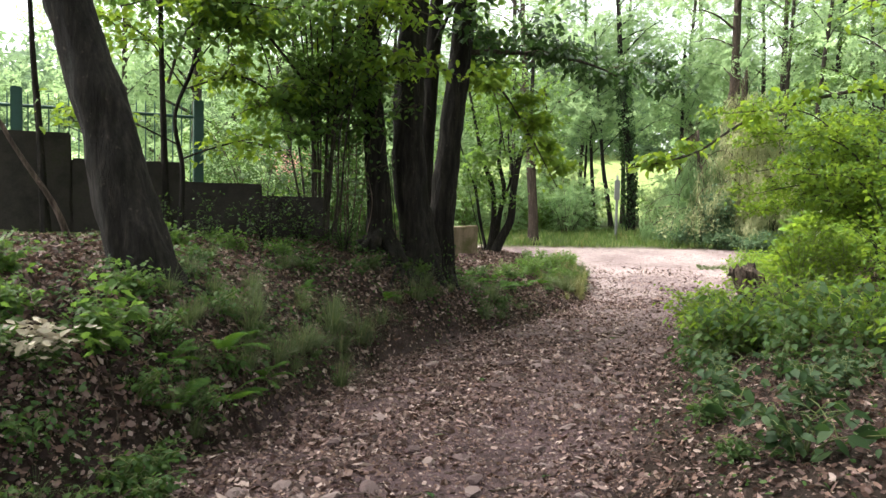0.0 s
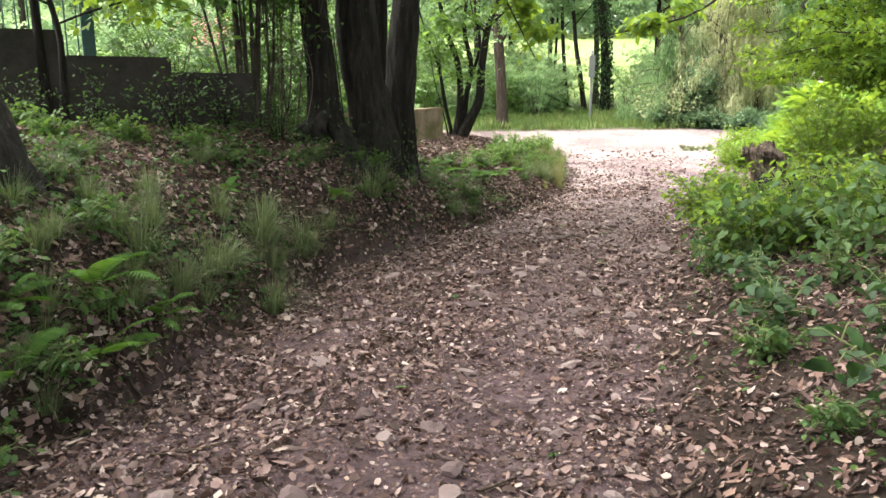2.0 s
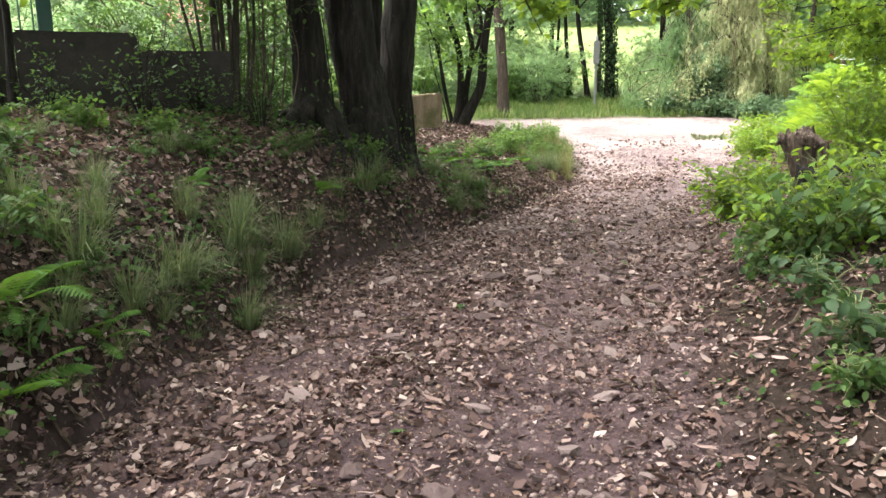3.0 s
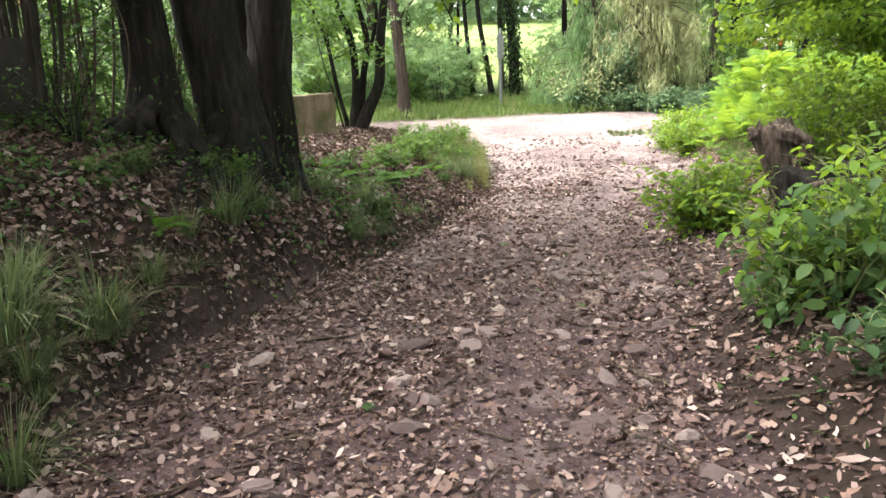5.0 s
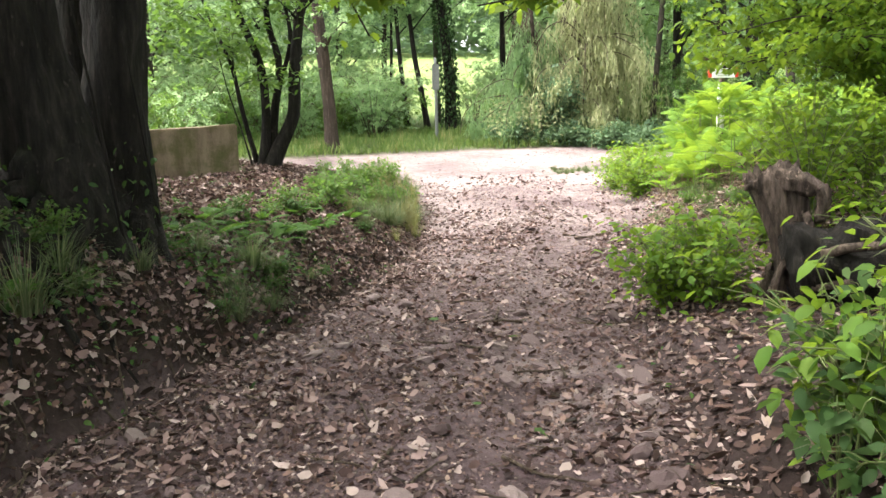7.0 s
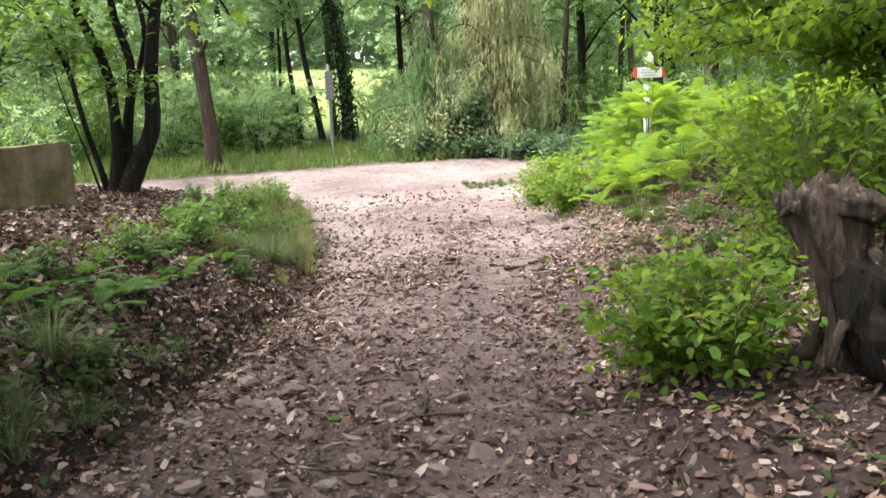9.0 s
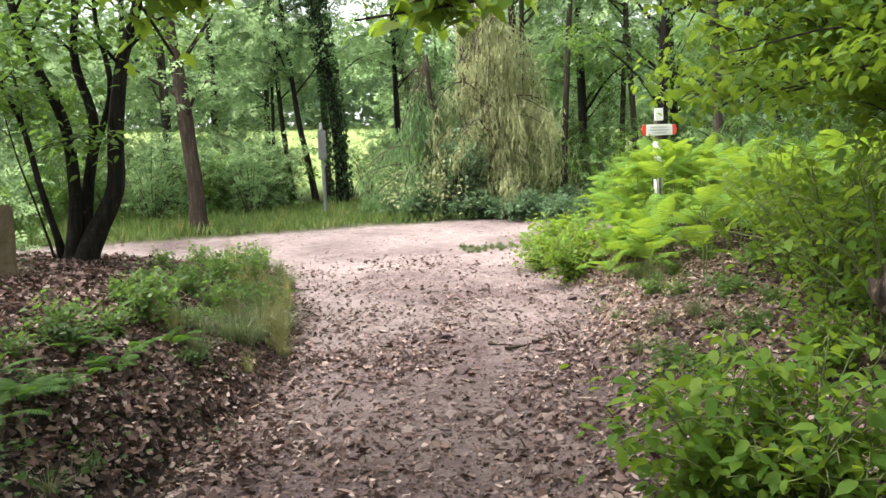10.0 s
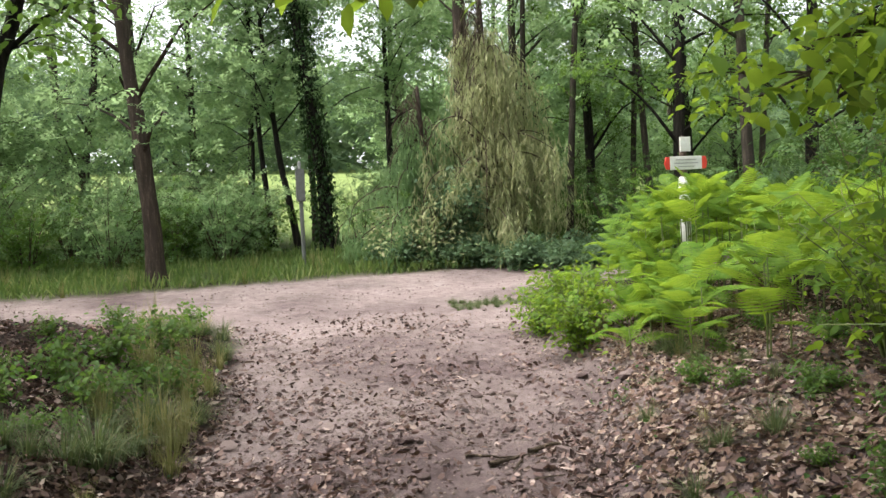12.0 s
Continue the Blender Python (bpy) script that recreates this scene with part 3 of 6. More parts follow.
iv = np.random.default_rng(16)
for fx, fy, rad in ((-0.30, 11.35, 0.33), (-0.06, 11.8, 0.27), (-0.9, 11.1, 0.25)):
    n = 110
    a, h = iv.uniform(2.6, 6.6, n), 0.7 * iv.uniform(0, 1, n) ** 1.8
    q = rad * (1.25 - 0.16 * h) + iv.uniform(0, 0.07, n)
    ob = thing("ivy", foot(fx, fy, 0.0), "small dark ivy leaves about the foot of an old tree", "climbing plant", "ivy on the old trees")
    part("foliage", leaves("foliage", np.stack([q * np.cos(a) - 0.12 * h, q * np.sin(a), h - 0.15], -1), LEAF_SHADE, (0.03, 0.065), OVATE, (0.3, 1.3), iv), LEAF_SHADE, ob)
    part("vine", tube_mesh("vine", [(spline([(rad, -.15, -.2), (rad * .8, -.2, .5), (rad * .5, -.22, 1.3)], 10), np.linspace(.014, .006, 10))], BARK, 5), BARK, ob)


def many_stemmed(name, at, stems, label, bark, leaf, per, spread, size, shape=OVATE, seed=1, limbs=5, reach=1.0, span=(0.5, 1.0), droop=(0.0, 0.8), rise=(0, 0.7), category="shrub", forks=4, group=""):
    """A shrub or small tree of several stems; stems are (line, radius)."""
    rng = np.random.default_rng(seed)
    root = thing(name, at, label, category, group)
    an = []
    for line, r in stems:
        pts = spline(line, 22)
        rad = flare(np.linspace(r, r * 0.3, 22), 0.35, 4)
        part("stem", tube_mesh("stem", [(pts, rad)], bark, 12, 0.1, seed), bark, root)
        lb, tw, a = limb_set(pts, rad, span[0], span[1], limbs, reach, rng, rise, forks)
        an.append(a)
        tagged(part("branchwork", tube_mesh("branchwork", lb + tw, bark, 3), bark, root), kind="stuff")
    part("foliage", leaves("foliage", clustered(np.concatenate(an), per, spread, rng), leaf, size, shape, droop, rng), leaf, root)
    return root


# the dark many-stemmed tree at the mouth of the track
many_stemmed("tree", foot(1.14, 17.7, 0.05), [
    ([(.02, 0, 0), (.2, 0, .35), (.42, 0, .8), (.47, 0.05, 1.45), (.6, .1, 2.2), (.82, .1, 3.0), (.9, .2, 5.0)], 0.12),
    ([(0, .05, .1), (.14, .1, .8), (.26, .1, 1.5), (.12, .1, 2.2), (.2, .2, 3.2), (.1, .3, 5)], 0.07),
    ([(-.06, 0, 0), (.02, 0, .75), (-.02, -.1, 1.5), (-.28, -.2, 2.2), (-.5, -.3, 3.2), (-.8, -.3, 4.6)], 0.075),
    ([(.1, .05, .35), (.22, .1, 1.1), (.45, .2, 1.9), (.35, .3, 2.8), (.5, .3, 4.2)], 0.045),
    ([(-.12, .1, 0), (-.3, .1, .8), (-.42, 0, 1.5), (-.72, 0, 2.3), (-1.0, 0, 3.4)], 0.038),
    ([(-.16, -.05, 0), (-.24, -.05, .6), (-.36, -.1, 1.3), (-.45, -.1, 2.0)], 0.016),
    ([(-.2, 0, 0), (-.34, 0, .6), (-.5, .05, 1.2), (-.62, .05, 1.9)], 0.014),
], "dark many-stemmed small tree at the mouth of the track", BARK, LEAF_MID, 4, 0.2, (0.08, 0.13), seed=21, limbs=5, reach=1.0, span=(0.58, 1.0), category="tree")

# hazel stems in front of the wall
rng = np.random.default_rng(31)
hz = []
for k in range(13):
    a, s = rng.uniform(-1, 1), rng.uniform(0.6, 1.0)
    hz.append(([(a * 0.2, rng.uniform(-.15, .15), 0), (a * 0.32, 0, .7), (a * 0.65 * s, rng.normal(0, .2), 1.7), (a * 1.25 * s, rng.normal(0, .4), 3.0), (a * 1.9, rng.normal(0, .5), 4.6)], rng.uniform(0.016, 0.03)))
many_stemmed("hazel_shrub", foot(-1.75, 10.7, 0.05), hz, "tall hazel shrub of slender upright stems before the wall", BARK_GREY, LEAF_MID, 3, 0.13, (0.08, 0.15), seed=32, limbs=6, reach=0.75, span=(0.42, 1.0), droop=(0.1, 0.9))
brush = []
for k in range(13):
    a = rng.uniform(-1, 1)
    brush.append(([(a * 0.35, rng.uniform(-.2, .2), 0), (a * 0.42 + rng.normal(0, .05), rng.normal(0, .15), .7), (a * 0.6 + rng.normal(0, .15), rng.normal(0, .2), 1.5), (a * 0.9 + rng.normal(0, .2), rng.normal(0, .3), 2.3)], rng.uniform(0.007, 0.014)))
many_stemmed("brushwood", foot(-1.45, 11.0, 0.05), brush, "thicket of thin bare upright stems beside the old trees", TWIG, LEAF_SHADE, 1, 0.12, (0.06, 0.11), seed=33, limbs=4, reach=0.4, span=(0.3, 1.0), droop=(0.1, 0.9), forks=2)
# slim trunks by the wall
for x, y, dx, r, sd in ((-4.7, 9.0, -0.25, 0.05, 41), (-3.55, 9.75, -0.1, 0.05, 42)):
    stem_tree("sapling", foot(x, y), [(0, 0, 0), (dx * .2, 0, 1), (dx * .6, 0, 2.4), (dx, 0, 5)], r, "slim dark sapling in front of the wall", BARK, LEAF_MID, 8, 1.2, (0.6, 1), 4, 0.15, (0.08, 0.13), seed=sd, group="saplings by the wall", sides=10)
stem_tree("sapling", foot(-3.3, 9.5), [(0, 0, 0), (.05, 0, .9), (-.05, 0, 1.6), (.18, .1, 2.4), (.35, .1, 4)], 0.035, "crooked sapling with yellow-green leaves before the wall", BARK, LEAF_BRIGHT, 8, 1.3, (0.3, 1), 7, 0.16, (0.08, 0.14), seed=43, group="saplings by the wall", sides=10)

# branches that reach over the track from trees beside it
stem_tree("tree", foot(9.0, 11.4), [(0, 0, 0), (0, 0, 1.5), (-.2, .1, 3), (-.6, .3, 5.5), (-.8, .4, 9)], 0.18, "chestnut tree reaching over the track with bright leaves", BARK_GREY, LEAF_BRIGHT, 12, 3.4, (0.5, 0.98), 6, 0.22, (0.11, 0.19), seed=51, rise=(-0.1, 0.5), side=(2.9, 0.9))


def bough(at, line, r, label, leaf, seed, limbs, reach, per, spread, size, shape=OVATE, droop=(0.1, 1.0)):
    """A bough of a tree that stands out of view, with twigs and leaves."""
    rng = np.random.default_rng(seed)
    root = thing("bough", at, label, "branch")
    pts = spline(line, 14)
    rad = np.linspace(r, 0.008, 14)
    part("branch", tube_mesh("branch", [(pts, rad)], BARK_GREY, 8, 0.1), BARK_GREY, root)
    lb, tw, a = limb_set(pts, rad, 0.2, 1.0, limbs, reach, rng, (-0.3, 0.4), 4)
    tagged(part("branchwork", tube_mesh("branchwork", lb + tw, TWIG, 3), TWIG, root), kind="stuff")
    part("foliage", leaves("foliage", clustered(np.concatenate([a, pts[6:]]), per, spread, rng), leaf, size, shape, droop, rng), leaf, root)
    return root


bough((8.75, 11.5, 3.3), [(0, 0, 0), (-1.6, 1.2, .35), (-3.2, 2.1, .0), (-4.3, 2.25, -.7), (-5.6, 2.25, -1.0)], 0.045, "long leafy chestnut bough hanging over the track", LEAF_BRIGHT, 52, 9, 0.6, 2, 0.12, (0.12, 0.22))
bough((0.15, 11.85, 3.7), [(0, 0, 0), (.6, .45, -.1), (1.2, .95, -.8), (1.8, 1.35, -1.75)], 0.03, "maple bough hanging down beside the old trees", LEAF_BRIGHT, 54, 9, 0.5, 3, 0.12, (0.11, 0.19), LOBED)
bough((0.1, 11.9, 4.2), [(0, 0, 0), (.4, .6, .1), (.7, 1.1, -.6), (.95, 1.3, -1.7)], 0.03, "maple bough hanging over the bank", LEAF_MID, 55, 8, 0.5, 3, 0.12, (0.11, 0.19), LOBED)
# darker leaf than the crowns: this bough's shade is in its colour
bough((0.1, 11.7, 3.9), [(0, 0, 0), (1.0, .6, .15), (2.3, 1.6, .2), (3.4, 2.2, -.1)], 0.05, "shaded leafy bough reaching out from the old trees", LEAF_DARK, 53, 10, 1.1, 5, 0.16, (0.10, 0.18))

bough((-1.6, 10.6, 2.5), [(0, 0, 0), (.5, -.2, .7), (1.1, -.3, 1.0), (1.9, -.4, .75)], 0.022, "leafy hazel bough hanging before the old trunks", LEAF_BRIGHT, 151, 9, 0.6, 2, 0.13, (0.09, 0.15))
bough((-1.7, 10.6, 3.0), [(0, 0, 0), (.4, -.3, .8), (.9, -.5, 1.2), (1.5, -.7, 1.0)], 0.022, "leafy hazel bough spreading over the bank", LEAF_BRIGHT, 152, 9, 0.65, 2, 0.13, (0.09, 0.15))
bough((-1.9, 10.5, 2.3), [(0, 0, 0), (-.3, -.3, .6), (-.8, -.5, .9), (-1.5, -.6, .7)], 0.02, "leafy hazel bough reaching along the wall", LEAF_BRIGHT, 153, 8, 0.55, 2, 0.13, (0.09, 0.15))
bough((-1.9, 10.4, 3.2), [(0, 0, 0), (-.6, -.4, .7), (-1.3, -.6, 1.0), (-2.2, -.7, .8)], 0.022, "leafy hazel bough high above the wall", LEAF_MID, 154, 10, 0.7, 3, 0.15, (0.09, 0.15))
bough((-3.4, 9.4, 3.0), [(0, 0, 0), (.3, -.2, .6), (.8, -.3, .9), (1.5, -.4, .8)], 0.02, "leafy sapling bough above the wall", LEAF_MID, 155, 9, 0.6, 3, 0.15, (0.09, 0.15))
bough((7.6, 12.3, 2.3), [(0, 0, 0), (-1.0, .05, .05), (-1.7, .2, -.35), (-2.4, .3, -.7)], 0.02, "leafy hazel bough reaching out over the track's edge", LEAF_BRIGHT, 59, 12, 0.4, 2, 0.12, (0.06, 0.115))

# trees added out of view; their crowns darken the start of the track
for x, y, sd in ((3.9, 1.6, 54), (-4.2, 0.8, 55), (0.8, -3.5, 56), (6.2, 4.2, 57), (-5.2, 4.4, 58), (5.7, 6.2, 59), (-3.4, 2.5, 60), (4.6, 3.4, 61), (-2.6, -1.6, 63)):
    stem_tree("tree", foot(x, y), [(0, 0, 0), (0, 0, 2), (-.02 * x, .1, 5), (-.06 * x, .3, 10)], 0.2, "unseen tall tree added to shade the track", BARK_GREY, LEAF_MID, 18, 4.6, (0.5, 0.98), 11, 0.42, (0.13, 0.22), SIMPLE, rise=(0.2, 0.9), seed=sd, group="shade trees", far=True)

# leaning hazel whose branches hang over the stump
many_stemmed("hazel_shrub", foot(7.15, 12.1, 0.05), [
    ([(0, 0, 0), (-.15, 0, .8), (-.9, .0, 1.5), (-2.1, -.1, 1.35)], 0.022),
    ([(.1, .1, 0), (0, .2, 1.1), (-.9, .5, 2.1), (-2.0, .6, 2.0)], 0.024),
    ([(-.1, -.1, 0), (-.3, -.3, 1.0), (-.9, -.6, 1.8), (-1.8, -.8, 1.9)], 0.02),
    ([(.1, .2, 0), (.1, .6, 1.2), (-.3, 1.3, 1.9), (-1.0, 2.0, 1.6)], 0.02),
    ([(0, 0, 0), (-.2, .1, 1.4), (-.8, .2, 2.5), (-2.0, .3, 2.6)], 0.024),
    ([(0, .1, 0), (-.1, .0, 1.1), (-.8, -.3, 2.2), (-1.7, -.5, 2.6)], 0.02),
    ([(.1, 0, 0), (.2, .1, 1.3), (.3, .5, 2.5), (-.3, 1.2, 3.0)], 0.024),
    ([(0, .1, 0), (-.2, .3, 1.0), (-.5, .7, 1.5), (-1.0, 1.1, 1.4)], 0.018),
    ([(0, 0, 0), (-.3, 0, 1.6), (-1.2, .3, 2.9), (-2.6, .6, 2.95)], 0.022),
    ([(-.05, 0, 0), (-.2, -.1, .9), (-1.1, -.2, 1.5), (-2.25, -.25, 1.35)], 0.016),
    ([(-.05, .05, 0), (-.15, .1, 1.0), (-1.1, .1, 1.75), (-2.3, .1, 1.6)], 0.016),
    ([(0, .1, 0), (.1, .4, 1.6), (-.6, 1.0, 2.6), (-1.8, 1.7, 2.5)], 0.02),
], "leaning hazel shrub whose leafy branches hang over the stump", BARK_GREY, LEAF_BRIGHT, 3, 0.11, (0.05, 0.105), seed=62, limbs=11, reach=0.5, span=(0.4, 1.0), droop=(0.1, 0.9), rise=(-0.3, 0.4))

# ---- woods around ----


def wood_tree(at, label, seed, height, radius, leaf, bark=BARK_GREY, limbs=20, reach=2.6, lo=0.3, per=2, spread=0.38, size=(0.3, 0.5), lean=0.0):
    r = np.random.default_rng(seed)
    line = [(0, 0, 0), (lean * .2 + r.normal(0, .05), r.normal(0, .05), height * .2), (lean * .5 + r.normal(0, .15), r.normal(0, .15), height * .5), (lean + r.normal(0, .2), 0, height)]
    return stem_tree("tree", at, line, radius, label, bark, leaf, limbs, reach, (lo, 0.99), per, spread, size, SPRAY, seed=seed, group="trees of the wood", sides=10, rings=14, forks=4, droop=(-0.1, 0.9), far=True)


far_a = wood_tree(foot(13.6, 31), "tall slim woodland tree, haze put into its pale green foliage", 71, 13, 0.16, LEAF_FAR, lo=0.2, limbs=18, per=2)
far_b = wood_tree(foot(-3, 34), "tall woodland tree with a broad crown, haze put into its green", 72, 14, 0.2, LEAF_FAR, lo=0.14, reach=3.4, limbs=22, per=2)
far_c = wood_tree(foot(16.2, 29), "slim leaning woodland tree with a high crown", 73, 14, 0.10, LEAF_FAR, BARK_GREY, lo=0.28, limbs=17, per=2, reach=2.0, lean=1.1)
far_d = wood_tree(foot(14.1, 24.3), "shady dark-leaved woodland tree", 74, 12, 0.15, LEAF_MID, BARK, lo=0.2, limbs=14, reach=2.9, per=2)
far_e = wood_tree(foot(-4.5, 33), "bushy young tree with haze-paled green leaves to the ground", 76, 7.5, 0.08, LEAF_FAR, lo=0.06, limbs=18, reach=2.1, per=2, spread=0.4)
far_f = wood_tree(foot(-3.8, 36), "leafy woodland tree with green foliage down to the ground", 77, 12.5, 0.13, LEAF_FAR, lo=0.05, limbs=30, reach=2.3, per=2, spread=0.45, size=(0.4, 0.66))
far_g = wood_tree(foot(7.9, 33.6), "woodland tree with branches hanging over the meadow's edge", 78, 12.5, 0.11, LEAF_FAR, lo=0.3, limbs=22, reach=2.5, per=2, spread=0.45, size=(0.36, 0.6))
rng = np.random.default_rng(76)
for x, y in ((-13, 34), (-9.2, 34.2), (-5.6, 34), (-2, 34.4), (1.5, 34.6), (4.5, 34.8),
             (11.4, 34.6), (14.2, 35.5), (17.0, 36), (20.2, 35.5), (23.8, 33), (25.5, 28)):
    copy_thing(far_f, pose(x, y, on_ground(x, y) - 0.1, 0, 0, rng.uniform(0, 360)))
for x, y in ((6.3, 35.4),):
    copy_thing(far_g, pose(x, y, on_ground(x, y) - 0.1, 0, 0, rng.uniform(0, 360)))
for x, y in ((14.6, 28.6), (18.2, 28.8), (16.2, 22.6)):
    copy_thing(far_d, pose(x, y, on_ground(x, y) - 0.1, 0, 0, rng.uniform(0, 360)))
rng = np.random.default_rng(75)
for x, y in ((-8, 35), (-11.5, 31), (-1, 35.5), (-2.5, 39), (-6, 39), (-15, 33), (-11, 38), (-18, 29), (12.4, 33), (18.6, 36), (22, 31), (25, 34), (13.8, 38.5), (28, 27), (24.5, 21), (27, 15), (22, 10), (-14, 17), (-5.5, 24.5), (-19, 20), (30, 40), (24, 44), (-3.5, 17.5), (-7, 17)):
    c = copy_thing(far_e, pose(x, y, on_ground(x, y) - 0.1, 0, 0, rng.uniform(0, 360)))
SPOTS = [(17.4, 33, far_a), (23, 27, far_d), (25, 38, far_a),
         (12.5, 26.5, far_c), (14.8, 26.2, far_c), (16.4, 27.2, far_c), (18.8, 26.8, far_c), (20.3, 23.5, far_c), (12, 20, far_c), (13, 16, far_d), (18, 14, far_a), (11.5, 11, far_b), (14, 8, far_d), (10, 5, far_a), (8, 1, far_b), (21, 19, far_d), (26, 24, far_a), (30, 31, far_b), (24, 13, far_b), (29, 18, far_a),
         (14.5, 37, far_a), (15, 46, far_b), (21, 47, far_b), (27, 52, far_b), (12.9, 29.6, far_c),
         (-1.5, 29, far_a), (2.9, 33, far_a), (-6, 29, far_b), (-9, 33, far_b), (-13, 28, far_b), (-17, 24, far_b), (0.5, 40, far_b), (-5, 44, far_b),
         (-6.5, 20, far_a), (-5, -3, far_b), (2.5, -6, far_b), (-7, 4, far_d), (5.5, -2, far_b)]
for x, y, src_tree in SPOTS:
    copy_thing(src_tree, pose(x, y, on_ground(x, y) - 0.1, 0, 0, rng.uniform(0, 360)))

# trees at the far side of the clearing
stem_tree("tree", foot(7.37, 30.0), [(0, 0, 0), (-.05, 0, 2), (-.25, 0, 4), (-.6, 0, 7), (-.9, 0, 12)], 0.17, "tree trunk thickly clad in dark ivy", BARK, LEAF_FAR, 9, 2.2, (0.5, 0.98), 3, 0.35, (0.28, 0.46), SPRAY, seed=81, sides=14, far=True)
iv = np.random.default_rng(82)
n = 2600
a, h = iv.uniform(0, 6.28, n), iv.uniform(0.05, 6.5, n)
cx = np.interp(h, [0, 2, 4, 7], [0, -.05, -.25, -.6])
rr = 0.2 + iv.uniform(0, 0.13, n)
sw = [(spline([(0.19 * np.cos(b), 0.19 * np.sin(b), 0), (0.19 * np.cos(b + .4) - .05, 0.19 * np.sin(b + .4), 2), (0.19 * np.cos(b + .1) - .25, 0.19 * np.sin(b + .1), 4)], 12), np.linspace(.02, .008, 12)) for b in (3.6, 4.5, 5.4)]
ivy = thing("ivy", foot(7.37, 30.0), "dark ivy climbing a tree trunk", "climbing plant")
part("foliage", leaves("foliage", np.stack([cx + rr * np.cos(a), rr * np.sin(a), h], -1), LEAF_DARK, (0.07, 0.14), OVATE, (0.3, 1.3), iv), LEAF_DARK, ivy)
for q in sw:
    part("vine", tube_mesh("vine", [q], BARK, 5), BARK, ivy)
for x, y, dx, r, sd in ((6.18, 31, -0.4, 0.09, 83), (6.75, 30.5, -0.75, 0.10, 84), (5.7, 31.5, .2, 0.06, 85), (10.2, 33, 0, 0.13, 86)):
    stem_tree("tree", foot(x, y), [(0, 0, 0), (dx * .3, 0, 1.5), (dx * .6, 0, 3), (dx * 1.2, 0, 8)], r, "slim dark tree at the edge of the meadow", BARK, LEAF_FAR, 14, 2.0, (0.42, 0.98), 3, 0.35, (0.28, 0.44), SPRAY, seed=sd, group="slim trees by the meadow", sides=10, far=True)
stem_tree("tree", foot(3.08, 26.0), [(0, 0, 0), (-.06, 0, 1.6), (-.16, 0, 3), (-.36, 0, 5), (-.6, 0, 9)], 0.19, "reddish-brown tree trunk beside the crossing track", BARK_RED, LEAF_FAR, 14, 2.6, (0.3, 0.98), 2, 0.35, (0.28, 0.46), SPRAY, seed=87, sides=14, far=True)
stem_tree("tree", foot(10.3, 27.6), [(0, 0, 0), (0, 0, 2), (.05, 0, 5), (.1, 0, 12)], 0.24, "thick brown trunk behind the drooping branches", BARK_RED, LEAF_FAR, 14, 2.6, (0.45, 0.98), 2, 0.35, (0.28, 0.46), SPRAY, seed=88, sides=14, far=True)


def shrub(at, label, seed, height, width, leaf, count=14, per=7, size=(0.09, 0.16), shape=SIMPLE, category="shrub", group="", name="shrub", spread=0.16, bark=TWIG, up=0.2):
    """A leafy shrub: arching stems from one foot, twigs and leaves."""
    r = np.random.default_rng(seed)
    root = thing(name, at, label, category, group)
    lines, an = [], []
    for k in range(count):
        a, s = r.uniform(0, 6.28), r.uniform(0.25, 1.0)
        h = height * r.uniform(0.55, 1.0) * (1.1 - 0.4 * s)
        e = np.array([np.cos(a) * width * s, np.sin(a) * width * s, h])
        ln = spline([np.array([np.cos(a), np.sin(a), 0]) * 0.06 * width, e * np.array([.4, .4, .62]), e], 8)
        lines.append((ln, np.linspace(0.006 + 0.004 * height, 0.003, 8)))
        for q in ln[2:]:
            d = r.normal(0, 1, 3) * np.array([1, 1, 0.5]) * 0.17 * width
            lines.append((np.array([q, q + d * .5 + [0, 0, .02], q + d]), np.array([.004, .003, .002])))
            an += [q, q + d * .5, q + d]
        # low skirts of foliage
        an += [e * np.array([f, f, 0]) + [0, 0, up * height * r.uniform(0.3, 1.2)] for f in (0.5, 0.9)]
    tagged(part("branchwork", tube_mesh("branchwork", lines, bark, 3), bark, root), kind="stuff")
    part("foliage", leaves("foliage", clustered(np.array(an), per, spread, r), leaf, size, shape, (0.0, 0.8), r), leaf, root)
    return root


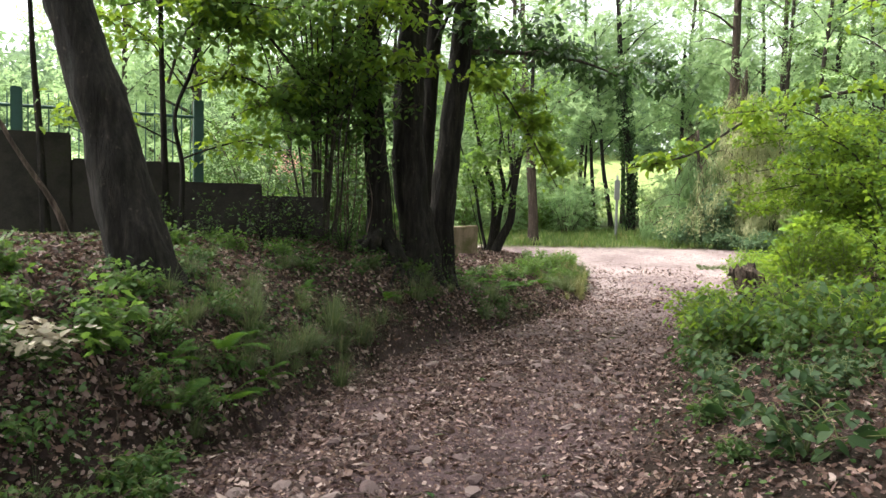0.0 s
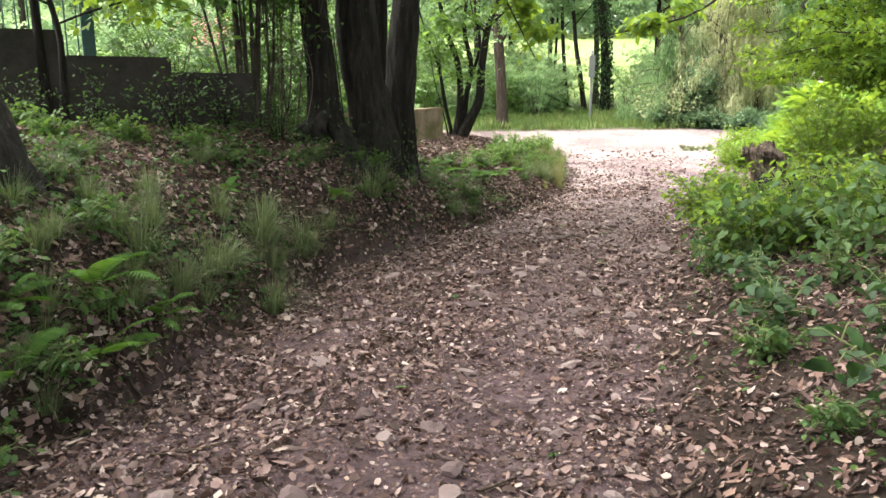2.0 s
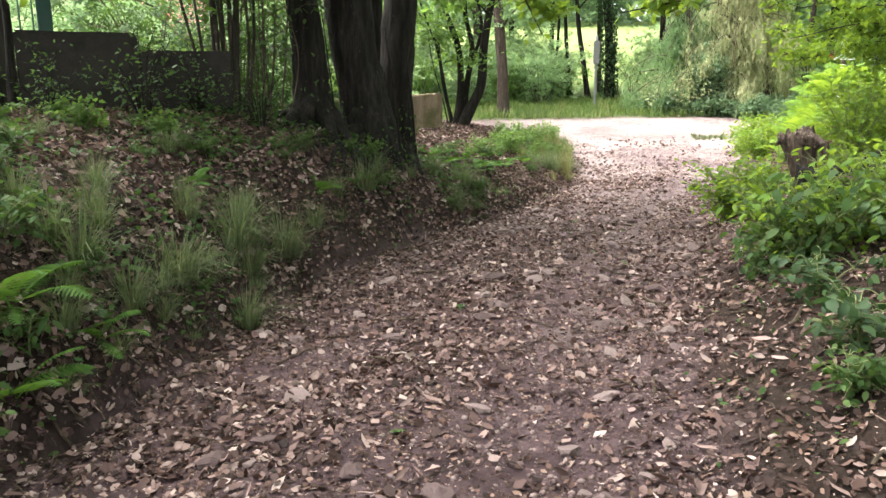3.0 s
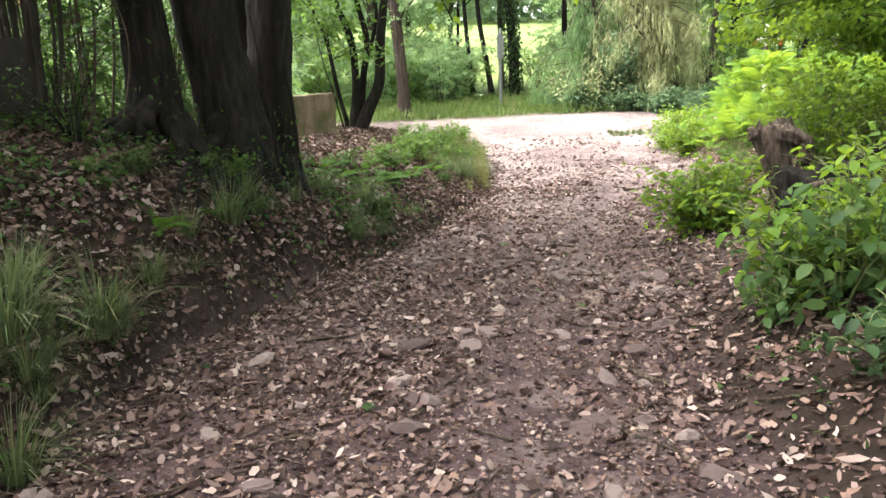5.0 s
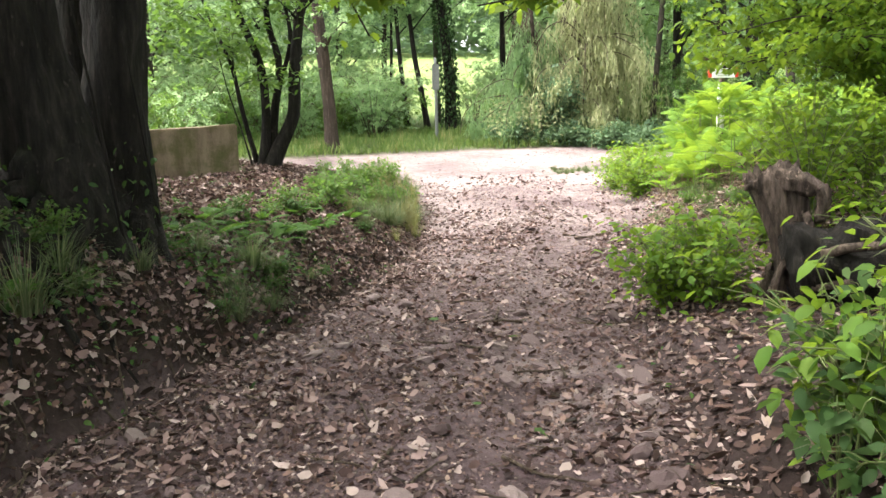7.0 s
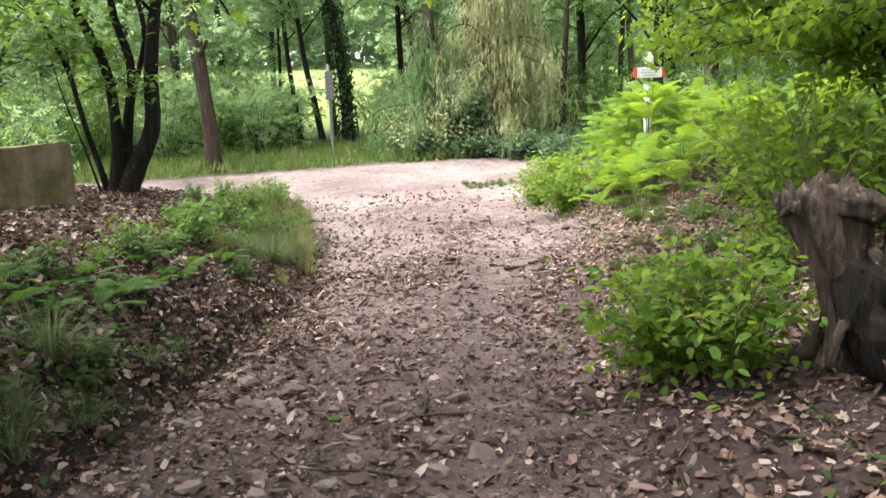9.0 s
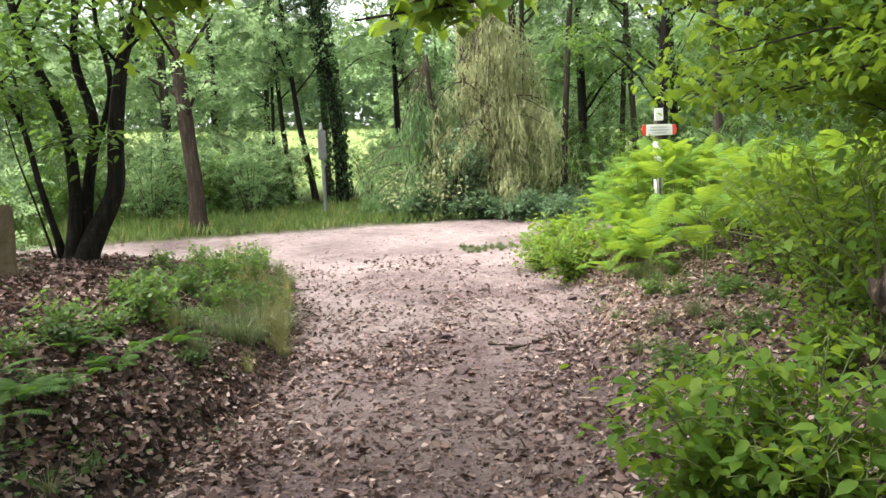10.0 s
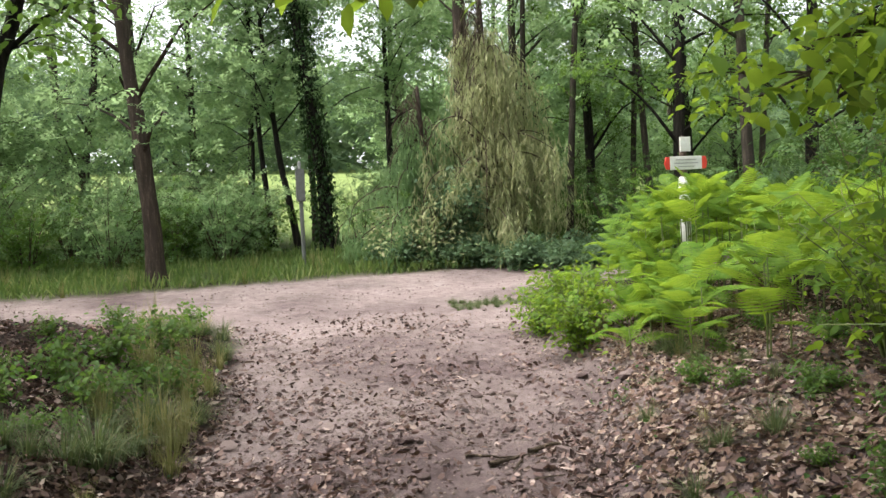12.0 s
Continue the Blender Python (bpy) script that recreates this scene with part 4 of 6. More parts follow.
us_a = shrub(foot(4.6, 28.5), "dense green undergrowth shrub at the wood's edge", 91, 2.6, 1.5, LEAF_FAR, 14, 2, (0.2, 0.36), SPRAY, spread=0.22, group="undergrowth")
us_b = shrub(foot(-1, 26.8), "shady dark-green undergrowth shrub", 92, 2.2, 1.6, LEAF_MID, 14, 2, (0.2, 0.36), SPRAY, spread=0.22, group="undergrowth")
# darkened leaves give the shadow behind the sign
us_c = shrub(foot(12.6, 24.8), "shrub under the trees, shadow put into its leaf colour", 93, 2.8, 1.5, LEAF_SHADE, 14, 2, (0.2, 0.36), SPRAY, spread=0.22, group="undergrowth")
rng = np.random.default_rng(94)
for x, y, s in ((3.6, 29.5, us_b), (4.4, 30.2, us_a), (2.2, 28.2, us_a), (0.6, 28.6, us_b), (-2.6, 28, us_a), (-4.5, 27, us_b), (-6.5, 26.5, us_a), (-9, 26, us_a), (-12, 25.5, us_b), (-3.2, 31, us_a), (-0.5, 32, us_a), (3, 34, us_a),
                (5.5, 30.6, us_b), (5.9, 32.0, us_b), (5.0, 29.6, us_a), (4.7, 31.6, us_a), (3.4, 32, us_b), (5.3, 33.2, us_a), (9.9, 30.4, us_a), (11, 31.6, us_b), (9.3, 33.8, us_a), (8.9, 27.6, us_b), (10.9, 29.2, us_a), (13.8, 26.6, us_c), (15.2, 24.5, us_c), (16.8, 25.5, us_b), (18.5, 23.5, us_c), (12.0, 29.5, us_c), (14.2, 29, us_b), (20.5, 25, us_b), (11.8, 22.0, us_b), (13.0, 19.0, us_c), (15, 21.2, us_c), (11.0, 17.2, us_c), (12.6, 14.2, us_b), (17, 17.5, us_b),
                (10.5, 13, us_a), (9.8, 9.8, us_a), (11.5, 8, us_b), (8.5, 7, us_a), (7.5, 9.8, us_a), (9, 4, us_b), (6.8, 5.6, us_a), (13.5, 11, us_a),
                (-6.2, 15, us_a), (-4.5, 16.5, us_a), (-8, 14.5, us_a), (-3, 19.5, us_a), (-1.2, 20.0, us_b), (-5.2, 13.4, us_a), (-2.2, 15.2, us_a), (-9.5, 12, us_a), (-4, 22, us_a), (-0.6, 22.0, us_a), (-2.1, 12.9, us_c), (-1.3, 13.8, us_c), (-3.2, 13.0, us_c)):
    copy_thing(s, pose(x, y, on_ground(x, y) - 0.05, 0, 0, rng.uniform(0, 360)))
for x, y, sc in ((-8, 31, 1.3), (-6, 32, 1.2), (-4.2, 31.5, 1.4), (-2.4, 33, 1.2), (-0.6, 30.5, 1.3), (1.2, 32.5, 1.3), (2.8, 31.0, 1.2), (4.3, 33.5, 1.3), (11.8, 32.5, 1.4), (13.5, 33, 1.3), (15.5, 32, 1.4), (17.5, 33.5, 1.3), (19.5, 31, 1.4), (10.9, 34.5, 1.2)):
    c = copy_thing(us_a, pose(x, y, on_ground(x, y) - 0.05, 0, 0, rng.uniform(0, 360)))
    c.scale = (sc, sc, sc)

# far woods and hedges beyond the meadow
rng = np.random.default_rng(101)
n = 19000
x, y = rng.uniform(-120, 160, n), rng.uniform(75, 120, n)
back = rng.uniform(0, 1, n) < 0.3
x, y = np.where(back, rng.uniform(42, 90, n), x), np.where(back, rng.uniform(5, 75, n), y)
top = 7 + 8 * fbm(x * 0.07, y * 0.07, 5)
z = bed(y) + top * rng.uniform(0.0, 1.0, n) ** 0.8
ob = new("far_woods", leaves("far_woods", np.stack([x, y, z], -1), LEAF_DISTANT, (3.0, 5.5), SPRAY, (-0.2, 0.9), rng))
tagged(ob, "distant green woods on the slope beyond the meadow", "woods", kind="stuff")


# drooping olive conifer at the far side of the clearing
def drooping_tree(at, seed, label, leaf, tall, wide, arms, lean):
    r = np.random.default_rng(seed)
    root = thing("drooping_tree", at, label, "tree")
    lines, an = [], []
    for k in range(arms):
        a = r.uniform(0, 6.28)
        hi = tall * (0.22 + 0.78 * r.uniform())
        w = wide * r.uniform(0.15, 1.25) * (1.25 - 0.8 * hi / tall)
        d = np.array([np.cos(a), np.sin(a) * 0.7, 0])
        o = np.array([lean * (1 - hi / tall), 0, 0])
        low = max(0.1, hi - r.uniform(0.5, 2.2))
        ln = spline([[0, 0, hi * .85], o * .5 + d * w * .5 + [0, 0, hi], o + d * w + [0, 0, hi - .35], o + d * (w * 1.15) + [0, 0, low]], 14)
        lines.append((ln, np.linspace(0.022, 0.004, 14)))
        full = r.uniform(0.15, 1.1)
        for q in ln[4:]:
            for _ in range(6):
                if r.uniform() > full:
                    continue
                p = q + r.normal(0, 0.12, 3)
                L = r.uniform(0.2, 1.1) * r.uniform(0.4, 1.0)
                sway = r.normal(0, 0.2, 3) * [1, 1, 0]
                an.append(p + np.array([sway * f * f * L - np.array([0, 0, L * f]) for f in np.linspace(0, 1, 7)]) + r.normal(0, 0.02, (7, 3)))
    # bare dead twigs at the top
    for k in range(arms // 3):
        a, hi = r.uniform(1.6, 4.9), tall * r.uniform(0.72, 1.15)
        e = np.array([np.cos(a) * wide * 0.6, np.sin(a) * wide * .5, 0]) * r.uniform(0.4, 1.0)
        q = spline([[0, 0, hi - .1], e * .5 + [0, 0, hi + .15], e + [0, 0, hi - r.uniform(.1, 1.1)]], 8)
        lines.append((q, np.linspace(0.016, 0.004, 8)))
        for g in q[2:]:
            lines.append((np.array([g, g + r.normal(0, .06, 3) - [0, 0, .2], g + r.normal(0, .12, 3) - [0, 0, .45]]), np.array([.006, .004, .003])))
    part("trunk", tube_mesh("trunk", [(spline([(0, 0, 0), (.1, 0, tall * .4), (0, 0, tall * 1.15)], 10), np.linspace(.12, .04, 10))], BARK_RED, 10), BARK_RED, root)
    tagged(part("branchwork", tube_mesh("branchwork", lines, TWIG, 4), TWIG, root), kind="stuff")
    an = np.concatenate(an)
    m = len(an)
    me = scatter("needles", STRAND, an, r.uniform(0.1, 0.26, m), r.uniform(0, 6.28, m), r.uniform(0.7, 1.5, m), r.normal(0, .6, m), leaf)
    part("hanging_foliage", me, leaf, root)
    return root


drooping_tree(foot(10.15, 26.0), 111, "olive-green tree with long hanging dry branches", LEAF_OLIVE, 5.3, 1.8, 96, 0.8)
drooping_tree(foot(8.75, 26.5), 114, "grey-green tree with drooping tangled branches beside the meadow", LEAF_FAR, 3.5, 1.6, 50, -0.2)
shrub(foot(9.2, 25.9), "grey-green tangled shrub beside the clearing", 112, 2.2, 1.0, LEAF_BLUE, 18, 8, (0.08, 0.15), spread=0.2)
shrub(foot(8.3, 26.0), "olive tangled shrub beside the meadow", 113, 1.7, 1.2, LEAF_OLIVE, 16, 6, (0.08, 0.14), spread=0.2)

# ---- walls, fence, sign ----


def slab(x0, x1, y0, y1, z0, z1, top_drop=0.0, seed=0, cuts=7):
    """A weathered block: a bevelled box with uneven faces."""
    bm = bmesh.new()
    bmesh.ops.create_cube(bm, size=1)
    for v in bm.verts:
        v.co = Vector((x0 + (v.co.x + .5) * (x1 - x0), y0 + (v.co.y + .5) * (y1 - y0), z0 + (v.co.z + .5) * (z1 - z0)))
    bmesh.ops.bevel(bm, geom=bm.edges[:], offset=0.02, segments=2, affect='EDGES')
    bmesh.ops.subdivide_edges(bm, edges=[e for e in bm.edges if e.calc_length() > 0.25], cuts=cuts, use_grid_fill=True)
    for v in bm.verts:
        if v.co.z > z1 - 0.1:
            v.co.z -= top_drop * (1 - (v.co.x - x0) / (x1 - x0))
        v.co += noise.noise_vector(v.co * 2.5 + Vector((seed, 0, 0))) * 0.014
    return bm


WALL_TURN = 26.6
wall = thing("wall_1", (-2.45, 10.3, 0), "stepped dark concrete garden wall on top of the bank", "wall", kind="structure", rz=WALL_TURN)
for k, (x0, x1, top) in enumerate(((-12.0, -2.32, 2.36), (-2.316, -1.04, 2.06), (-1.036, 0.0, 1.82), (0.004, 0.95, 1.66))):
    part("block", slab(x0, x1, 0, 0.28, 0.3, top, seed=k * 3.1, cuts=6), CONCRETE_DARK, wall)


def garden_fence():
    root = thing("fence", (-2.75, 10.85, 0), "dark green metal picket fence behind the wall", "fence", rz=WALL_TURN)
    post_bm = bmesh.new()
    bmesh.ops.create_cube(post_bm, size=1)
    for v in post_bm.verts:
        v.co = Vector((v.co.x * 0.13, v.co.y * 0.13, 1.0 + (v.co.z + .5) * 1.95))
    bmesh.ops.bevel(post_bm, geom=post_bm.edges[:], offset=0.012, segments=2, affect='EDGES')
    me = bpy.data.meshes.new("post")
    post_bm.to_mesh(me)
    post_bm.free()
    me.materials.append(FENCE_GREEN)
    for x in (-9.4, -7.2, -5.0, -2.9, -0.72):
        part("post", me, FENCE_GREEN, root).location = (x, 0, 0)
    for z in (1.75, 2.72):
        v, f = tubes([([(-11.5, 0, z), (-6, 0, z), (-0.72, 0, z)], [0.022] * 3)], 6)
        part("rail", mesh_of("rail", v, f, FENCE_GREEN), FENCE_GREEN, root)
    pk = tube_mesh("picket", [([(0, 0, 1.55), (0, 0, 2.2), (0, 0, 2.86), (0, 0, 2.9)], [0.009, 0.009, 0.009, 0.003])], FENCE_GREEN, 6)
    x = -11.4
    while x < -0.8:
        part("picket", pk, FENCE_GREEN, root).location = (x, 0.02, 0)
        x += 0.115
    return root


garden_fence()
low = thing("wall_2", (0.75, 16.3, 0), "low weathered concrete wall with green moss", "wall", kind="structure", rz=26.6)
part("block", slab(-3.4, 0.0, 0, 0.32, 0.1, 1.2, 0.16, 7, 6), CONCRETE, low)


def trail_sign(at):
    root = thing("trail_sign", at, "white trail signpost with red-tipped arrow boards among ferns", "signpost", rz=-12)
    v, f = tubes([([(0, 0, 0), (.01, 0, 1), (0, 0, 1.98), (0, 0, 2.0)], [.045, .045, .043, .03])], 14)
    post = part("post", mesh_of("post", v, f, DEADWOOD), DEADWOOD, root, "round wooden post")
    for z0, z1, mat, nm in ((0.75, 1.32, WHITE, "white_band"), (1.36, 1.52, WHITE, "white_band")):
        vv, ff = tubes([([(0, 0, z0), (0, 0, (z0 + z1) / 2), (0, 0, z1)], [.062, .064, .06])], 12)
        part(nm, mesh_of(nm, vv, ff, mat), mat, post)

    def board(x0, x1, z0, z1, nm, mat, y=-0.075, tip=0.0):
        bm = bmesh.new()
        pts = [(x0, z0), (x1, z0)] + ([(x1 + tip, (z0 + z1) / 2)] if tip > 0 else []) + [(x1, z1), (x0, z1)] + ([(x0 + tip, (z0 + z1) / 2)] if tip < 0 else [])
        fr = bm.faces.new([bm.verts.new((x, y, z)) for x, z in pts])
        ex = bmesh.ops.extrude_face_region(bm, geom=[fr])
        for e in ex["geom"]:
            if isinstance(e, bmesh.types.BMVert):
                e.co.y += 0.018
        bmesh.ops.recalc_face_normals(bm, faces=bm.faces[:])
        bmesh.ops.bevel(bm, geom=bm.edges[:], offset=0.003, segments=1, affect='EDGES')
        return part(nm, bm, mat, root)
    board(-.065, .065, 1.83, 2.0, "plaque", WHITE)
    b = board(-.20, .20, 1.62, 1.775, "arrow_board", WHITE)
    board(.202, .25, 1.625, 1.77, "red_tip", SIGN_RED, tip=0.02)
    board(-.25, -.202, 1.625, 1.77, "red_tip", SIGN_RED, tip=-0.02)
    for k, w in enumerate((.26, .3, .2)):
        bm = bmesh.new()
        bmesh.ops.create_cube(bm, size=1)
        for v in bm.verts:
            v.co = Vector((v.co.x * w, -0.078 + v.co.y * 0.003, 1.735 - k * 0.04 + v.co.z * 0.012))
        part("text_line", bm, INK, b)
    return root


trail_sign((8.75, 17.75, 0.14))


def utility_post(at):
    root = thing("utility_post", at, "grey metal post with a box at the meadow's edge", "post")
    v, f = tubes([([(0, 0, 0), (0, 0, 1.2), (0, 0, 2.35)], [.045, .045, .04])], 12)
    part("pole", mesh_of("pole", v, f, GREY_POST), GREY_POST, root)
    part("box", slab(-.09, .09, -.07, .07, 1.5, 2.2, seed=3, cuts=2), GREY_POST, root)
    return root


utility_post(foot(6.12, 27.0, 0.05))


# ---- the old stump ----
def stump(at):
    root = thing("tree_stump", at, "weathered uprooted tree stump with bare grey-brown wood", "stump", rz=-42)
    rows, sides = 56, 72
    t, a = np.meshgrid(np.linspace(0, 1, rows), np.linspace(0, 2 * np.pi, sides, endpoint=False), indexing="ij")
    r = np.interp(t, [0, .12, .3, .55, .8, .93, 1], [.15, .125, .115, .145, .18, .205, .19])
    # wood fibres twist up the stem and end in a ragged edge
    flute = np.sin(5 * a + 4.2 * t) * 0.09 + np.sin(11 * a - 3 * t + 1) * 0.06 + np.sin(23 * a + 5 * t) * 0.022
    r = r * (1 + flute + 0.2 * (value_noise(a * 3.2, t * 4, 8) - .5))
    r[:, -1] = 0.5 * (r[:, -2] + r[:, 0])
    h = 0.94 * t
    top = (0.05 * np.cos(a - 0.9) + 0.10 * (value_noise(a * 3, 0 * a, 4) - .5) + 0.03 * (value_noise(a * 9, 0 * a, 14) - .5)) * t ** 6
    cx = np.interp(t, [0, .25, .5, .75, 1], [0.06, 0.07, 0.05, -0.02, -0.09])
    V = np.stack([cx + r * np.cos(a), 0.06 * t + 0.8 * r * np.sin(a), h + top], -1).reshape(-1, 3)
    # the hollow, broken top
    inner = V[-sides:].copy()
    c = inner.mean(0)
    ring2 = c + (inner - c) * 0.74 + np.stack([0 * inner[:, 0], 0 * inner[:, 0], -0.02 - 0.05 * value_noise(np.arange(sides) * 0.5, np.zeros(sides), 6)], -1)
    ring3 = c + (inner - c) * 0.4 + [0, 0, -0.16]
    V = np.concatenate([V, ring2, ring3, c[None] - [[0, 0, .2]]])
    nrow = rows + 2
    i, j = np.meshgrid(np.arange(nrow - 1), np.arange(sides), indexing="ij")
    q0, q1 = i * sides + j, i * sides + (j + 1) % sides
    F = np.concatenate([np.stack([q0, q1, q1 + sides], -1).reshape(-1, 3), np.stack([q0, q1 + sides, q0 + sides], -1).reshape(-1, 3)])
    last = (nrow - 1) * sides
    jj = np.arange(sides)
    F = np.concatenate([F, np.stack([last + jj, last + (jj + 1) % sides, np.full(sides, last + sides)], -1)])
    part("trunk", mesh_of("trunk", V, F, DEADWOOD), DEADWOOD, root)

    def wood(name, line, r0, r1, seed, n=22, sides=14, rough=0.3):
        rad = np.linspace(r0, r1, n) * (1 + 0.25 * (value_noise(np.arange(n) * 0.5, np.zeros(n), seed) - .5))
        part(name, tube_mesh(name, [(spline(line, n), rad)], DEADWOOD, sides, rough, seed), DEADWOOD, root)
    wood("broken_limb", [(-.05, -.03, .87), (.08, -.05, .87), (.22, -.06, .84), (.27, -.07, .80), (.27, -.08, .70), (.24, -.08, .63)], .065, .045, 5, rough=0.5)
    wood("splinter", [(-.18, -.05, .84), (-.23, -.06, .84), (-.27, -.06, .81)], .05, .014, 6, 10)
    wood("root", [(.16, -.1, .66), (.2, -.16, .56), (.14, -.2, .42), (.02, -.2, .3), (-.03, -.19, .12)], .03, .022, 7)
    wood("root", [(.1, -.12, .6), (.08, -.16, .45), (.02, -.17, .3), (-.06, -.16, .1)], .035, .025, 8)
    for k, (ang, L) in enumerate(((2.4, .4), (1.2, .45), (5.6, .3))):
        d = np.array([np.cos(ang), np.sin(ang), 0])
        wood("root", [d * .06 + [.05, 0, .26], d * .22 + [.05, 0, .1], d * L + [.05, 0, -.04]], .08, .025, 30 + k)
    return root


stump(foot(4.17, 10.42, 0.04)).scale = (0.86, 0.86, 0.96)
lg = thing("fallen_log", foot(4.2, 10.16, 0.02), "dark rotting log lying against the stump", "log", rz=-30)
part("log", tube_mesh("log", [(spline([(-.16, -.02, .2), (.1, 0, .25), (.8, .05, .28), (1.9, .2, .32)], 40), np.array([.10, .19, .24, .26] + [.265] * 34 + [.2, .1]))], BARK, 36, 0.28, 17), BARK, lg)
part("broken_branch", tube_mesh("broken_branch", [(spline([(.35, .05, .4), (.45, -.02, .6), (.62, -.05, .7)], 12), np.linspace(.06, .02, 12))], BARK, 10, 0.25, 18), BARK, lg)
part("split_wood", tube_mesh("split_wood", [(spline([(.0, -.2, .36), (.25, -.24, .42), (.6, -.22, .44)], 14), np.linspace(.035, .02, 14))], DEADWOOD, 8, 0.3, 19), DEADWOOD, lg)
part("split_wood", tube_mesh("split_wood", [(spline([(-.1, -.2, .14), (.2, -.27, .2), (.7, -.26, .2)], 14), np.linspace(.03, .018, 14))], DEADWOOD, 8, 0.3, 20), DEADWOOD, lg)

# ---- undergrowth along the track ----


def fern_frond(name, mat, length, pairs, width, sub=0, arch=0.5, rise=0.9):
    """One frond: a curved stalk along x with leaflets, narrow or again divided."""
    V, F = [], []

    def spine(t):
        return np.array([length * t * (1 - 0.15 * t), 0, length * (rise * t - arch * t * t)])
    for k in range(13):
        p = spine(k / 12)
        w = 0.006 * (1 - k / 13)
        V += [p + [0, w, 0], p - [0, w, 0]]
        if k:
            b = len(V) - 4
            F += [(b, b + 1, b + 3), (b, b + 3, b + 2)]
    for k in range(pairs):
        t = 0.16 + 0.82 * k / pairs
        p, q = spine(t), spine(t + 0.02)
        fw = (q - p) / np.linalg.norm(q - p)
        L = width * length * np.sin(np.pi * min(1, (0.22 + 0.78 * k / pairs))) ** 0.8 + 0.01
        for s in (1, -1):
            d = np.array([0, s, 0]) * 0.92 + fw * 0.38 + np.array([0, 0, -0.16])
            nb = 0.82 * length / pairs * 0.34
            if not sub:
                b = len(V)
                V += [p - fw * nb, p + d * L * 0.55 - fw * nb * .9, p + d * L, p + d * L * .55 + fw * nb * .8 + [0, 0, .004], p + fw * nb]
                F += [(b, b + 1, b + 3), (b, b + 3, b + 4), (b + 1, b + 2, b + 3)]
            else:
                m = max(3, int(sub * L / (width * length)))
                for j in range(m):
                    u = (j + .4) / m
                    o = p + d * L * u - np.array([0, 0, .10 * L * u * u])
                    l2 = min(0.34 * L * (1 - u) + 0.01, 0.46 * 0.82 * length / pairs)
                    for s2 in (1, -1):
                        d2 = fw * s2 * 0.9 + d * 0.5
                        b = len(V)
                        hw = d * L / m * 0.46
                        V += [o - hw, o + d2 * l2 - np.array([0, 0, .01]), o + hw]
                        F += [(b, b + 1, b + 2)]
    return mesh_of(name, np.array(V), np.array(F), mat)


FROND_DARK = [fern_frond("frond", FERN_DARK, L, 17, 0.2, 0, a, r) for L, a, r in ((0.5, .55, .85), (0.42, .7, 1.0), (0.55, .45, .6))]
FROND_LIGHT = [fern_frond("frond", FERN_BRIGHT, L, 15, 0.27, 0, a, r) for L, a, r in ((0.62, .55, .9), (0.52, .4, 1.1), (0.7, .6, .7), (0.5, .75, .9))]


def fern(at, fronds, count, label, group, seed, scale=1.0, stalk=0.0):
    r = np.random.default_rng(seed)
    root = thing("fern", at, label, "fern", group)
    for k in range(count):
        ob = part("frond", fronds[int(r.integers(len(fronds)))], None, root)
        s = scale * r.uniform(0.7, 1.15)
        ob.matrix_basis = Matrix.LocRotScale((r.normal(0, .03), r.normal(0, .03), stalk * r.uniform(0.75 if stalk > 1.2 else 0.3, 1)), Euler((r.normal(0, .2), r.normal(0, .15), 2 * math.pi * k / count + r.normal(0, .3))), (s, s, s))
    if stalk:
        part("stalk", tube_mesh("stalk", [(np.array([(0, 0, -.05), (.01, 0, stalk * .5), (0, 0, stalk)]), np.array([.008, .007, .005]))], STEM, 5), STEM, root)
    return root


rng = np.random.default_rng(201)
# bracken beside the sign
k = 0
while k < 190:
    x, y = rng.uniform(6.3, 12.0), rng.uniform(14.0, 19.6)
    if x - edge_right(y) < 0.35 or (abs(x - 8.75) < .3 and abs(y - 17.75) < .3):
        continue
    near = min(1.0, (x - edge_right(y)) / 1.5)
    fern(foot(x, y, 0.02), FROND_LIGHT, int(rng.integers(5, 8)), "bright yellow-green bracken fern beside the track", "bracken", 300 + k, 0.62 + 0.36 * near, 0.12 + 0.86 * near * (0.75 + 0.25 * min(1.0, max(0.0, x - 7.4))))
    k += 1
for k, (x, y) in enumerate(((8.42, 17.32), (8.1, 17.05), (8.62, 17.3), (8.35, 17.0), (8.8, 17.3), (8.2, 17.5), (8.0, 16.7), (8.7, 17.0), (8.25, 16.8), (8.05, 17.3))):
    fern(foot(x, y, 0.02), FROND_LIGHT, 7, "tall bright bracken fern in front of the sign", "bracken", 290 + k, 0.9, 1.21)
for k, (x, y) in enumerate(((0.95, 12.75), (1.2, 13.3), (0.55, 12.6), (1.5, 13.9), (0.2, 12.2), (-0.75, 9.75), (-1.6, 8.6), (-0.45, 10.3), (-1.95, 5.4), (-1.7, 5.9), (-1.55, 6.5), (1.85, 14.6), (0.75, 12.95), (1.05, 13.05), (0.4, 12.9), (1.35, 13.7), (-1.9, 4.9), (-2.1, 5.7), (-1.8, 6.2), (0.9, 13.3), (1.25, 14.0), (0.7, 12.5), (1.6, 14.3))):
    fern(foot(x, y, 0.02), FROND_DARK, 9, "dark green fern on the earth bank", "ferns on the bank", 400 + k, rng.uniform(0.85, 1.35) * (0.58 if y > 8 else 0.85))


